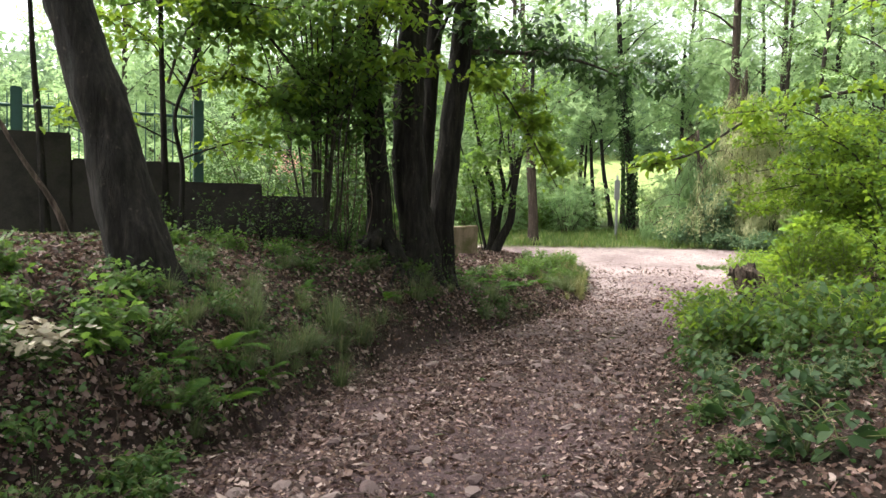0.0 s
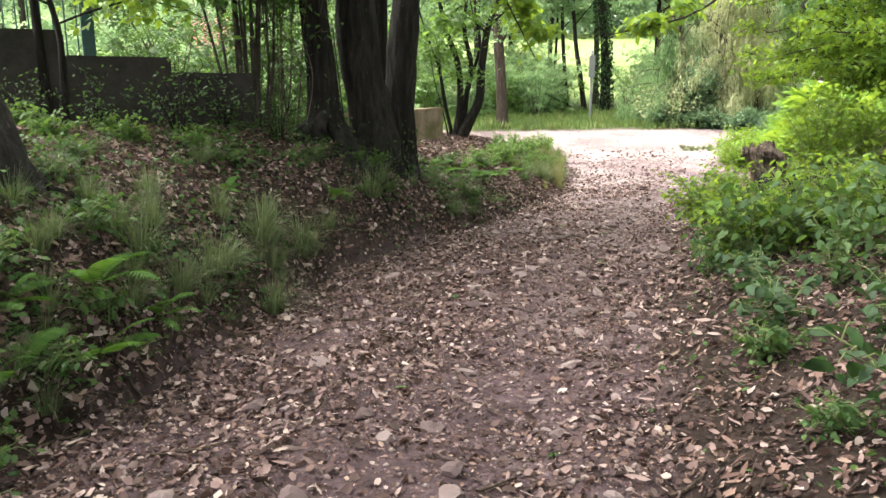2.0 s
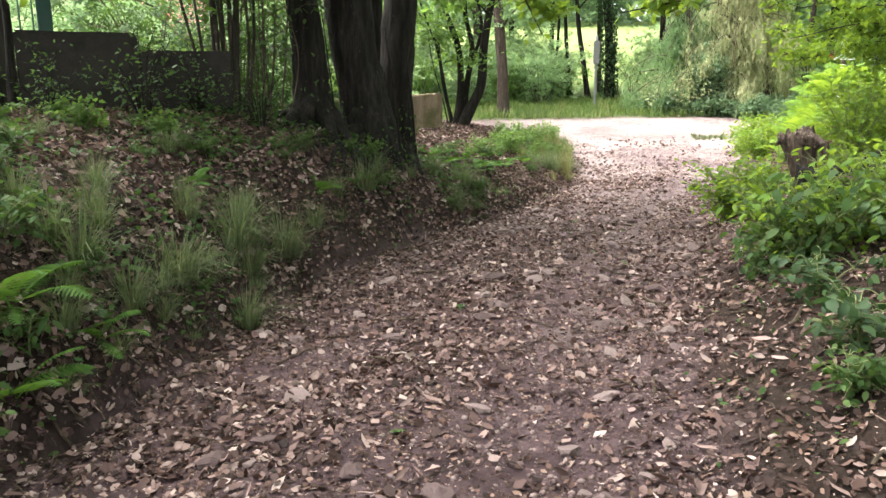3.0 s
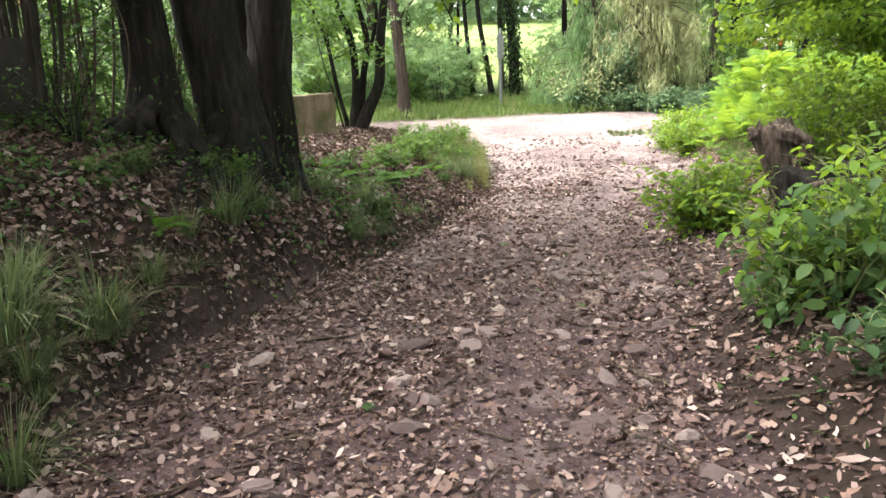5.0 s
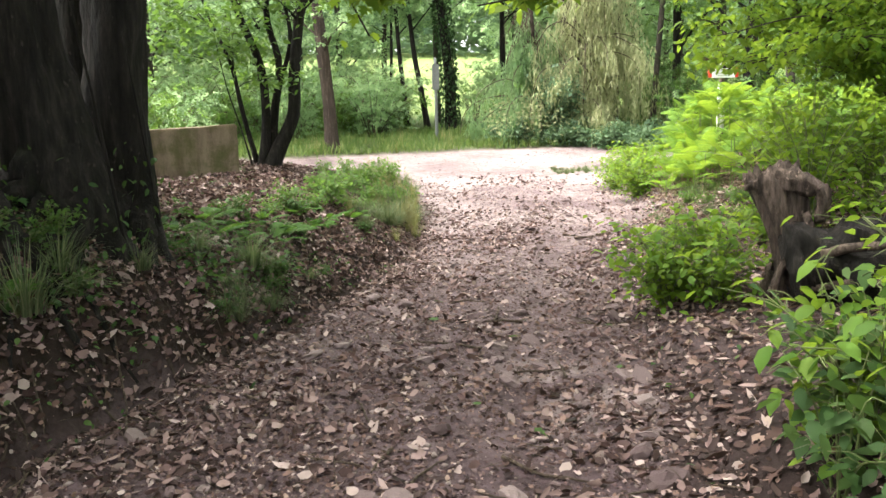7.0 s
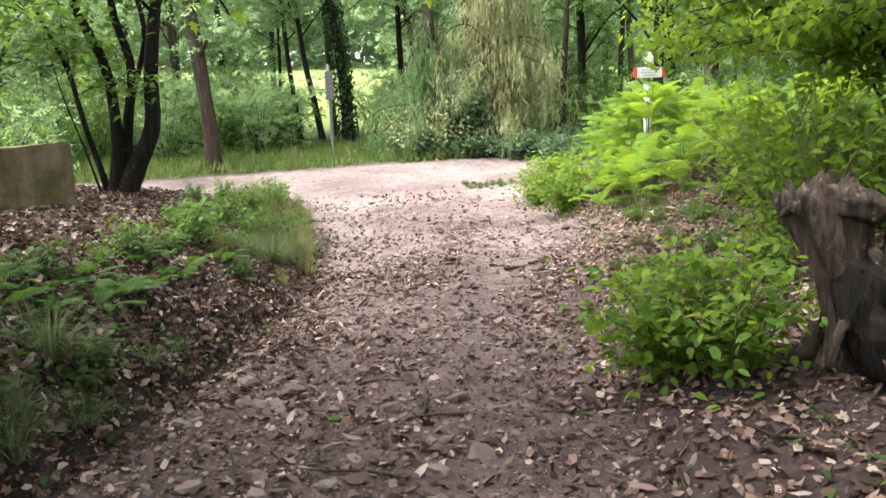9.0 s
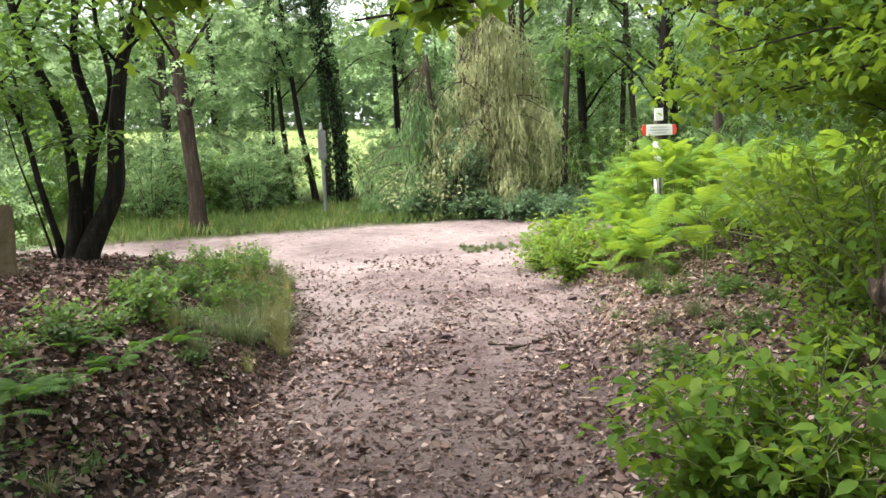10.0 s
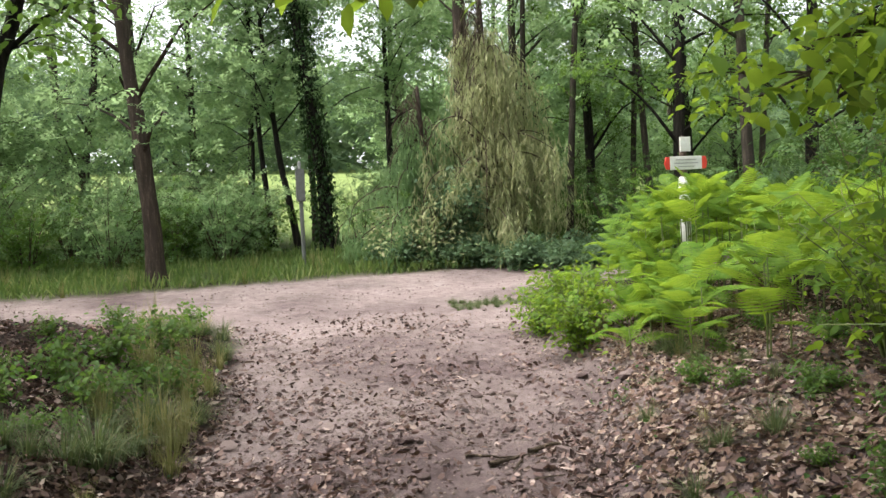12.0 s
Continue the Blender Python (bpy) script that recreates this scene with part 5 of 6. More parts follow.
def grass_tuft(seed, count, length, width, mat, bend=0.6, wid=0.004):
    r = np.random.default_rng(seed)
    V, F = [], []
    for k in range(count):
        a, s = r.uniform(0, 6.28), r.uniform(0.1, 1.0)
        L = length * r.uniform(0.5, 1.1)
        d = np.array([np.cos(a), np.sin(a), 0])
        sd = np.array([-d[1], d[0], 0]) * wid
        o = d * width * 0.3 * r.uniform(0, 1)
        b = len(V)
        for j in range(4):
            t = j / 3
            p = o + d * L * s * bend * (t ** 1.5) + np.array([0, 0, L * (t - 0.78 * s * t * t)])
            w = 1 - 0.85 * t
            V += [p + sd * w, p - sd * w]
        for j in range(3):
            q = b + 2 * j
            F += [(q, q + 1, q + 3), (q, q + 3, q + 2)]
    return mesh_of("blades", np.array(V), np.array(F), mat)


TUFTS = [grass_tuft(s, 190, L, .3, GRASS, 1.15, w * 1.15) for s, L, w in ((1, .34, .003), (2, .28, .0028), (3, .4, .0032))]
TUFTS_LOW = [grass_tuft(s, 80, L, .12, GRASS, 1.5, .0032) for s, L in ((7, .34), (8, .27))]
TUFTS_DRY = [grass_tuft(s, 90, L, .2, GRASS_DRY, .45, w) for s, L, w in ((4, .62, .003), (5, .5, .003))]


def tuft(x, y, meshes, label, group, s=1.0):
    ob = new("grass_tuft", meshes[int(rng.integers(len(meshes)))])
    ob.matrix_basis = Matrix.LocRotScale((x, y, on_ground(x, y) - 0.02), Euler((0, 0, rng.uniform(0, 6.28))), (s, s, s))
    return tagged(ob, label, "grass", group)


for x, y in ((0.1, 11.2), (-0.25, 10.7), (-0.75, 9.4), (-0.95, 8.8), (-1.1, 8.2), (-1.3, 7.8), (-1.45, 7.3), (-1.5, 6.9), (-1.75, 7.2), (-1.65, 6.4), (-1.9, 6.9), (-1.25, 8.6), (-0.6, 9.9), (-1.5, 8.1), (-1.9, 7.6), (-2.1, 6.2), (2.3, 15.2), (2.5, 15.9), (2.05, 14.6)):
    tuft(x, y, TUFTS, "arching tuft of soft green grass on the bank", "grass tufts on the bank", rng.uniform(0.75, 1.15))
for x, y, sc in ((0.78, 12.1, 1.1), (-0.35, 10.35, 1.4), (-0.95, 8.95, 1.5), (-1.2, 8.3, 1.6), (-1.4, 7.5, 1.6), (-1.75, 6.9, 1.4), (-1.05, 7.75, 1.2), (2.45, 15.3, 1.3), (2.75, 16.1, 1.4)):
    tuft(x, y, TUFTS, "large arching tuft of fine grass on the bank", "grass tufts on the bank", sc)
for k in range(20):
    y = rng.uniform(5.5, 12.0)
    x = edge_left(y) - 0.1 - 1.5 * rng.uniform() ** 1.5
    tuft(x, y, TUFTS, "thin grass tuft among fallen leaves on the bank", "grass tufts on the bank", rng.uniform(0.45, 1.0))
for k in range(40):
    y = rng.uniform(4.0, 12.5)
    x = edge_left(y) - rng.uniform(0.08, 0.5)
    tuft(x, y, TUFTS_LOW, "drooping grass tuft on the foot of the bank", "grass tufts on the bank", rng.uniform(0.5, 1.0))
for k in range(52):
    y = rng.uniform(14.6, 20.5)
    x = edge_left(y) - 0.05 - 0.75 * rng.uniform() ** 1.5
    tuft(x, y, TUFTS_DRY if rng.uniform() < .55 else TUFTS, "yellowing long grass at the track's edge", "verge grass", rng.uniform(0.6, 1.1))
for k in range(40):
    x, y = rng.uniform(-3, 9), rng.uniform(25.0, 27.0)
    tuft(x, y, TUFTS_DRY if rng.uniform() < .4 else TUFTS, "long grass along the crossing track", "far verge grass", rng.uniform(0.7, 1.3))
for k in range(46):
    tuft(rng.uniform(6.9, 8.5), rng.uniform(20.5, 21.15), TUFTS, "low grass growing in the middle of the clearing", "grass in the clearing", rng.uniform(0.25, 0.45))
for k, (x, y) in enumerate(((6.9, 15.7), (7.0, 16.0), (7.25, 15.6))):
    tuft(x, y, TUFTS, "soft grass tuft at the track's edge", "grass by the bracken", rng.uniform(0.7, 0.9))

for k in range(16):
    y = rng.uniform(12.6, 15.8)
    tuft(edge_right(y) + rng.uniform(0.25, 1.3), y, TUFTS_DRY if rng.uniform() < .3 else TUFTS, "low grass tuft on the dry leafy verge", "grass by the bracken", rng.uniform(0.3, 0.7))

# leafy weeds: a few kinds, then copies
weed_a = shrub(foot(3.6, 8.6, 0.02), "bright green bramble shrub at the track's edge", 211, 0.75, 0.5, LEAF_BRIGHT, 9, 1, (0.06, 0.12), OVATE, "bramble", "brambles by the track", "bramble", 0.05, STEM)
# weed_m, weed_b and weed_d: leaf colour darkened in place of canopy shade
weed_m = shrub(foot(3.4, 8.35, 0.02), "green bramble shrub beside the track, shade put into its leaf colour", 219, 0.8, 0.5, LEAF_SHADE, 7, 1, (0.07, 0.13), OVATE, "bramble", "brambles by the track", "bramble", 0.05, STEM)
weed_b = shrub(foot(2.4, 6.3, 0.02), "leafy bramble among fallen leaves, shade put into its leaf colour", 212, 0.45, 0.5, LEAF_DARK, 7, 1, (0.06, 0.12), OVATE, "bramble", "brambles by the track", "bramble", 0.05, STEM)
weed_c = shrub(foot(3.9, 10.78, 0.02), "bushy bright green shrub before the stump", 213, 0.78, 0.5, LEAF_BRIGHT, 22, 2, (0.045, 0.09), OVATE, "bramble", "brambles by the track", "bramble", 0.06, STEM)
weed_d = shrub(foot(-1.95, 4.6, 0.02), "green weed on the bank, shade put into its leaf colour", 214, 0.36, 0.42, LEAF_SHADE, 9, 1, (0.05, 0.09), OVATE, "weed", "weeds on the bank", "weed", 0.05, STEM)
weed_e = shrub(foot(-2.4, 5.3, 0.02), "yellow-green maple seedling on the bank", 215, 0.5, 0.5, LEAF_MID, 9, 2, (0.07, 0.12), LOBED, "seedling", "seedlings on the bank", "seedling", 0.05, STEM)
weed_n = shrub(foot(10.2, 24.6, 0.02), "bed of blue-green nettles beyond the clearing", 216, 0.75, 0.8, LEAF_BLUE, 22, 4, (0.07, 0.13), OVATE, "nettle", "nettles", "nettles", 0.08, STEM)
weed_y = shrub(foot(2.5, 17.2, 0.02), "fresh yellow-green weed at the track's edge", 217, 0.45, 0.35, LEAF_MID, 8, 2, (0.04, 0.08), OVATE, "weed", "weeds on the verge", "weed", 0.06, STEM)
rng = np.random.default_rng(221)


def repeat(src_thing, spots, lo=0.8, hi=1.2):
    for x, y in spots:
        m = pose(x, y, on_ground(x, y) - 0.02, 0, 0, rng.uniform(0, 360))
        c = copy_thing(src_thing, m)
        s = rng.uniform(lo, hi)
        c.scale = (s, s, s)


repeat(weed_m, ((3.15, 8.55), (3.05, 8.15), (3.7, 7.9), (3.2, 7.1), (4.6, 7.9)), 0.8, 1.2)
repeat(weed_m, ((4.0, 7.6), (2.75, 8.3)), 0.8, 1.2)
repeat(weed_a, ((3.6, 8.75), (4.1, 8.6), (3.05, 8.6), (4.7, 8.3), (5.2, 9.0), (5.5, 10.0), (5.9, 9.3), (4.4, 6.9), (5.2, 7.6), (5.6, 10.9), (6.4, 10.6)), 0.8, 1.25)
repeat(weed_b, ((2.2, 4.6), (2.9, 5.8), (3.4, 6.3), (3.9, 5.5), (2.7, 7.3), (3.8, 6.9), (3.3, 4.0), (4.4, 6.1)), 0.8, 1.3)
repeat(weed_c, ((4.95, 11.6),), 0.5, 0.62)
repeat(weed_c, ((3.75, 11.1), (5.0, 9.6), (7.2, 18.6), (7.0, 17.4), (7.3, 18.0), (7.6, 18.9)), 0.75, 1.1)
repeat(weed_d, ((-1.8, 3.6), (-2.0, 4.0), (-1.7, 4.4), (-1.9, 4.9), (-2.5, 4.7), (-1.7, 6.1), (-2.2, 5.8), (1.9, 4.8), (2.1, 5.9), (-2.1, 5.2), (-2.3, 4.2), (-1.85, 5.6), (-2.2, 3.6), (-2.0, 6.6), (1.2, 13.2), (2.0, 14.4), (-1.9, 8.6), (-2.4, 7.6), (1.3, 14.1), (0.6, 13.2)), 0.45, 0.85)
repeat(weed_d, [(edge_left(y) - d, y) for y, d in zip(rng.uniform(5.5, 13.5, 18), rng.uniform(0.15, 1.1, 18))], 0.3, 0.6)
repeat(weed_e, ((-2.7, 4.4), (-2.9, 5.0), (-2.5, 6.1), (-2.2, 3.2), (-3.3, 5.6)), 0.4, 0.7)
repeat(weed_e, ((-2.9, 8.3), (-2.5, 8.9), (-3.3, 8.6), (-2.0, 9.3), (-2.8, 9.3)), 0.4, 0.6)
repeat(weed_n, ((9.6, 25.1), (10.9, 24.9), (11.5, 24.3), (11.0, 23.8), (12.1, 23.6), (9.0, 25.7), (10.4, 25.4), (8.0, 26.0), (12.6, 22.8)), 0.8, 1.2)
repeat(weed_y, ((1.2, 14.2), (1.5, 14.5), (1.9, 15.1), (2.1, 15.4), (2.3, 15.7), (1.6, 15.4), (2.55, 16.6), (2.7, 17.0), (2.2, 17.2), (2.85, 17.5), (1.8, 16.4), (2.6, 18.3), (1.0, 13.6), (-0.3, 10.9)), 0.4, 0.8)
repeat(weed_y, ((2.9, 17.9), (3.1, 18.6), (2.2, 16.5), (2.9, 16.9), (2.5, 19.2), (1.9, 15.8), (2.45, 16.1), (1.7, 14.9), (3.2, 19.5), (2.0, 17.9)), 0.6, 1.1)

repeat(weed_y, [(edge_right(y) + d, y) for y, d in zip(rng.uniform(11.6, 16.0, 18), rng.uniform(0.3, 2.2, 18))], 0.3, 0.6)
tall = shrub(foot(6.6, 10.9, 0.05), "tall bright-leaved hazel shrub beside the track", 218, 2.3, 1.0, LEAF_BRIGHT, 20, 4, (0.06, 0.12), OVATE, "shrub", "tall shrubs by the stump", "hazel_shrub", 0.12, BARK_GREY)
# copies added beyond the right edge of view to shade the near brambles
repeat(tall, ((4.0, 4.5), (4.6, 5.7), (3.5, 3.2)), 1.0, 1.15)
repeat(tall, ((6.1, 9.6), (5.4, 8.2), (6.8, 9.0), (5.2, 6.8), (7.8, 10.8)), 0.7, 0.9)
sprig = shrub(foot(3.85, 8.75, 0.02), "bright large-leaved sprigs standing before the stump", 222, 1.0, 0.6, LEAF_BRIGHT, 12, 1, (0.06, 0.11), OVATE, "shrub", "sprigs before the stump", "sprigs", 0.06, STEM)
repeat(sprig, ((3.0, 8.42), (4.0, 8.65), (4.3, 8.9), (3.3, 8.25), (4.6, 9.2)), 0.75, 1.05)

mass = shrub(foot(6.0, 12.5, 0.02), "leafy green thicket behind the stump", 220, 1.4, 0.75, LEAF_BRIGHT, 18, 2, (0.05, 0.10), OVATE, "shrub", "thicket behind the stump", "thicket", 0.09, STEM)
repeat(mass, ((6.55, 13.0), (6.3, 11.9), (5.4, 11.6), (7.0, 13.8)), 0.8, 1.05)

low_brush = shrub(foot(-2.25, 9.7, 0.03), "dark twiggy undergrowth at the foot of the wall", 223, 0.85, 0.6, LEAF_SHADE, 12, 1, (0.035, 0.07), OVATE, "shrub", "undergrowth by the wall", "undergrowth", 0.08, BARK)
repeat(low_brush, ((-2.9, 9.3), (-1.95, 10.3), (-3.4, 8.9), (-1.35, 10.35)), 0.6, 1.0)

# a withered pale plant and a leaning dead stick by the wall
wp = thing("withered_plant", foot(-2.45, 4.55, 0.02), "pale withered plant on the bank", "plant")
r = np.random.default_rng(231)
an = r.normal(0, 1, (120, 3)) * [0.13, 0.1, 0.05] + [0, 0, 0.3]
part("stalk", tube_mesh("stalk", [(np.array([(0, 0, 0), (.02, 0, .15), (0, 0, .3)]), np.array([.01, .008, .005]))], TWIG, 6), TWIG, wp)
part("leaves", leaves("leaves", an, PALE, (0.05, 0.1), CURLED, (-.2, .9), r), PALE, wp)
ds = thing("dead_branch", (-3.62, 7.4, on_ground(-3.62, 7.4) - 0.05), "bare dead branch leaning beside the wall", "branch")
part("branch", tube_mesh("branch", [(spline([(0, 0, 0), (-.12, -.1, .4), (-.42, -.3, 1.0), (-.8, -.5, 1.9)], 16), np.linspace(.035, .014, 16))], DEADWOOD, 8, 0.15, 3), DEADWOOD, ds)
fl = shrub(foot(-2.5, 12.4, 0.02), "garden shrub with pink blossoms behind the wall", 232, 1.7, 0.5, LEAF_MID, 12, 6, (0.06, 0.1), SIMPLE, "shrub", "", "flowering_shrub", 0.12)
r = np.random.default_rng(233)
part("blossoms", leaves("blossoms", r.normal(0, 1, (160, 3)) * [.16, .16, .13] + [0.05, -0.2, 1.55], PINK, (0.03, 0.06), SIMPLE, (-.5, 1), r), PINK, fl)

# ---- sticks, stones and fallen leaves ----
rng = np.random.default_rng(241)


def stone_mesh(seed):
    bm = bmesh.new()
    bmesh.ops.create_icosphere(bm, subdivisions=2, radius=0.5)
    for v in bm.verts:
        v.co = v.co * (1 + 0.45 * noise.noise(v.co * 1.9 + Vector((seed * 7.3, 0, 0)))) + noise.noise_vector(v.co * 4 + Vector((0, seed, 0))) * 0.05
        v.co.z *= 0.62
        v.co = Vector([round(c * 5) / 5 * 0.7 + c * 0.3 for c in v.co])
    me = bpy.data.meshes.new("stone")
    bm.to_mesh(me)
    bm.free()
    me.materials.append(STONE)
    return me


STONES = [stone_mesh(k) for k in range(7)]


def stone(x, y, s):
    ob = new("stone", STONES[int(rng.integers(7))])
    ob.matrix_basis = Matrix.LocRotScale((x, y, on_ground(x, y) + 0.05 * s), Euler((rng.normal(0, .25), rng.normal(0, .25), rng.uniform(0, 6.28))), (s * rng.uniform(.9, 1.5), s, s * rng.uniform(.7, 1.1)))
    return tagged(ob, "rough grey-brown stone half sunk in the track", "stone", "stones on the track")


for x, y, s in ((1.57, 9.53, .14), (1.32, 6.58, .07), (0.4, 6.25, .09), (-0.04, 7.4, .10), (1.13, 8.97, .10), (-0.53, 6.43, .13), (-0.18, 5.63, .11), (0.59, 7.76, .13), (2.47, 10.42, .12), (1.85, 7.98, .08), (3.8, 13.19, .08), (2.39, 11.65, .11), (2.78, 11.65, .12), (1.33, 11.14, .12), (2.88, 9.92, .13), (1.1, 8.7, .15), (1.25, 8.9, .09), (0.75, 8.8, .16), (2.15, 10.1, .14), (2.0, 10.9, .1), (6.55, 15.9, .17)):
    stone(x, y, s)
rock = new("flat_rock", stone_mesh(9))
rock.matrix_basis = Matrix.LocRotScale((1.39, 7.62, on_ground(1.39, 7.62) - 0.012), Euler((0.02, -0.02, 0.5)), (0.42, 0.34, 0.11))
tagged(rock, "flat pale rock lying level with the track", "rock")
k = 0
while k < 330:
    y = rng.uniform(3.5, 18)
    x = rng.uniform(edge_left(y) + 0.1, edge_right(y) - 0.1)
    if fbm(x * 0.9, y * 0.9, 71) > 0.42 or rng.uniform() < .2:
        stone(x, y, 0.035 + 0.10 * rng.uniform() ** 2.0)
        k += 1


def stick(x, y, a, L, r0, seed):
    q = np.random.default_rng(seed)
    n = 9
    t = np.linspace(-.5, .5, n)
    px, py = x + np.cos(a) * L * t + np.cumsum(q.normal(0, .015 * L, n)), y + np.sin(a) * L * t + np.cumsum(q.normal(0, .015 * L, n))
    pz = ground_z(px, py) + r0 * 0.8 + 0.008
    ob = new("stick", tube_mesh("stick", [(np.stack([px, py, pz], -1), np.linspace(r0, r0 * .5, n))], TWIG, 7, 0.15, seed))
    return tagged(ob, "dry brown fallen stick among the leaves", "stick", "fallen sticks")


for k, (x, y, a, L, r0) in enumerate(((1.85, 8.15, 2.0, .45, .014), (0.3, 9.2, .1, .4, .012), (0.7, 7.9, .6, .35, .007), (0.9, 7.6, 2.6, .3, .006), (4.85, 14.9, .1, .22, .02), (5.2, 15.0, .05, .25, .02), (6.1, 14.0, 2.7, .3, .018), (-1.3, 7.45, 1.7, .6, .01), (0.05, 10.3, 1.8, .7, .009), (2.6, 7.2, 0.8, .7, .012), (2.9, 8.0, .3, .8, .012), (2.3, 6.1, .9, .6, .01), (1.9, 17.6, .2, .9, .015))):
    stick(x, y, a, L, r0, 500 + k)
for k in range(170):
    y = rng.uniform(3.5, 15)
    x = rng.uniform(edge_left(y) - 1.0, edge_right(y) + 1.8)
    stick(x, y, rng.uniform(0, 6.28), rng.uniform(0.12, 0.5), rng.uniform(0.003, 0.01), 600 + k)


for k in range(210):
    y = rng.uniform(4, 14)
    x = edge_left(y) + 0.2 - 2.2 * rng.uniform() ** 1.6
    stick(x, y, rng.uniform(0, 6.28), rng.uniform(0.15, 0.7), rng.uniform(0.003, 0.009), 800 + k)


def spread_points(n, dens, x0, x1, y0, y1, r):
    x, y = r.uniform(x0, x1, n), r.uniform(y0, y1, n)
    keep = r.uniform(0, 1, n) < dens(x, y)
    return x[keep], y[keep]


def litter_density(x, y):
    on = on_path(x, y)
    near = np.clip((20 - y) / 7, 0.14, 1)
    rut = 1 - 0.85 * np.exp(-((x - (edge_right(y) - 0.95)) / 0.5) ** 2) - 0.5 * np.exp(-((x - (edge_left(y) + 0.8)) / 0.3) ** 2)
    d = on * (0.3 + 0.7 * np.clip(fbm(x * 1.3, y * 1.3, 81) * 3 - 1.0, 0, 1)) * np.clip(rut, 0.1, 1) + (1 - on) * (0.55 + 0.6 * fbm(x * 0.8, y * 0.8, 82))
    aside = np.clip(1.6 - 0.35 * np.maximum(edge_left(y) - x, x - edge_right(y)), 0.3, 1)
    return d * near * aside * (y < 21)


r = np.random.default_rng(251)
x, y = spread_points(280000, litter_density, -4.2, 9.5, 2.0, 20.5, r)
size = 0.013 + 0.064 * r.uniform(0, 1, len(x)) ** 1.9
track = (on_path(x, y) + r.normal(0, 0.2, len(x)) > 0.4) | ((x > edge_right(y)) & (y > 9 + r.normal(0, 1.5, len(x)))) | (r.uniform(0, 1, len(x)) < 0.5)
pick = r.integers(0, 4, len(x))
for nm, sh, ks in (("fallen_leaves", CURLED, (0,)), ("narrow_fallen_leaves", LANCE, (1,)), ("leaf_fragments", SHARD, (2, 3))):
    chosen = np.isin(pick, ks)
    q = track & chosen
    f = 1.0 if nm == "fallen_leaves" else 1.7 if sh is LANCE else 0.75
    me = strewn(nm, sh, x[q], y[q], size[q] * f, LITTER, r, (0.002, 0.02), 0.55)
    tagged(new(nm, me), "dry brown and tan fallen leaves on the track", "fallen leaves", kind="stuff")
    # off the track: litter with the bank's shade in its colour
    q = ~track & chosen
    me = strewn("shaded_bank_leaves", sh, x[q], y[q], size[q] * f, LITTER_SHADED, r, (0.002, 0.014), 0.4)
    tagged(new("shaded_bank_leaves", me), "leaf litter covering the banks, shade put into its colour", "fallen leaves", kind="stuff")
x, y = spread_points(150000, lambda x, y: on_path(x, y) * np.clip(fbm(x * 1.3, y * 1.3, 81) * 2.6 - 0.55, 0.15, 1) * np.clip((18.5 - y) / 8, 0.12, 1) * (1 - 0.8 * np.exp(-((x - (edge_right(y) - 0.95)) / 0.5) ** 2)), -2.6, 8, 2.5, 21, r)
q = r.uniform(0, 1, len(x)) < 0.4
for nm, sh, w, f in (("torn_leaves", TORN, q, 1.0), ("leaf_fragments", SHARD, ~q, 0.85)):
    me = strewn(nm, sh, x[w], y[w], (0.015 + 0.072 * r.uniform(0, 1, w.sum()) ** 2.0) * f, LITTER, r, (0.002, 0.02), 0.55)
    tagged(new(nm, me), "dry brown and tan fallen leaves on the track", "fallen leaves", kind="stuff")
x, y = spread_points(95000, lambda x, y: np.clip((x - edge_right(y)) * 2, 0, 1) * np.clip(2.2 - (x - edge_right(y)) * 0.8, 0.1, 1) * (0.25 + fbm(x, y, 84)) * np.clip((y - 9.5) * 0.35, 0.04, 1), 2.0, 10.5, 8.0, 19.0, r)
me = strewn("fallen_leaves", TORN, x, y, 0.025 + 0.055 * r.uniform(0, 1, len(x)) ** 1.6, LITTER_DRY, r, (0.006, 0.02), 0.4)
tagged(new("fallen_leaves", me), "pale dry leaves lying beside the track", "fallen leaves", kind="stuff")
x, y = spread_points(46000, lambda x, y: np.clip((edge_left(y) + 0.35 - x) * 3, 0, 1) * np.clip((x - edge_left(y) + 0.95) * 3, 0, 1), -3.2, 4.0, 3.0, 18.0, r)
q = r.uniform(0, 1, len(x)) < 0.5
for nm, sh, w in (("torn_leaves", TORN, q), ("leaf_fragments", SHARD, ~q)):
    me = strewn(nm, sh, x[w], y[w], 0.02 + 0.06 * r.uniform(0, 1, w.sum()) ** 1.8, LITTER, r, (0.004, 0.016), 0.45)
    tagged(new(nm, me), "torn brown leaves caught on the foot of the bank", "fallen leaves", kind="stuff")
x, y = spread_points(36, lambda x, y: on_path(x, y), -2.0, 4.0, 3.0, 14.0, r)
me = strewn("green_fallen_leaves", LOBED, x, y, r.uniform(0.06, 0.12, len(x)), LEAF_SHADE, r, (0.008, 0.02), 0.25)
tagged(new("green_fallen_leaves", me), "green leaves lately fallen on the track", "fallen leaves", kind="stuff")
x, y = spread_points(9000, lambda x, y: (0.15 + 0.85 * (1 - on_path(x, y))) * (y < 20), -4.2, 9.5, 2.0, 20, r)
me = strewn("large_fallen_leaves", LOBED, x, y, r.uniform(0.045, 0.095, len(x)), LITTER_SHADED, r, (0.008, 0.025), 0.4)
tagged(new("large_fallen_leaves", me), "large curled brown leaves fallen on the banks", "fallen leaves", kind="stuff")

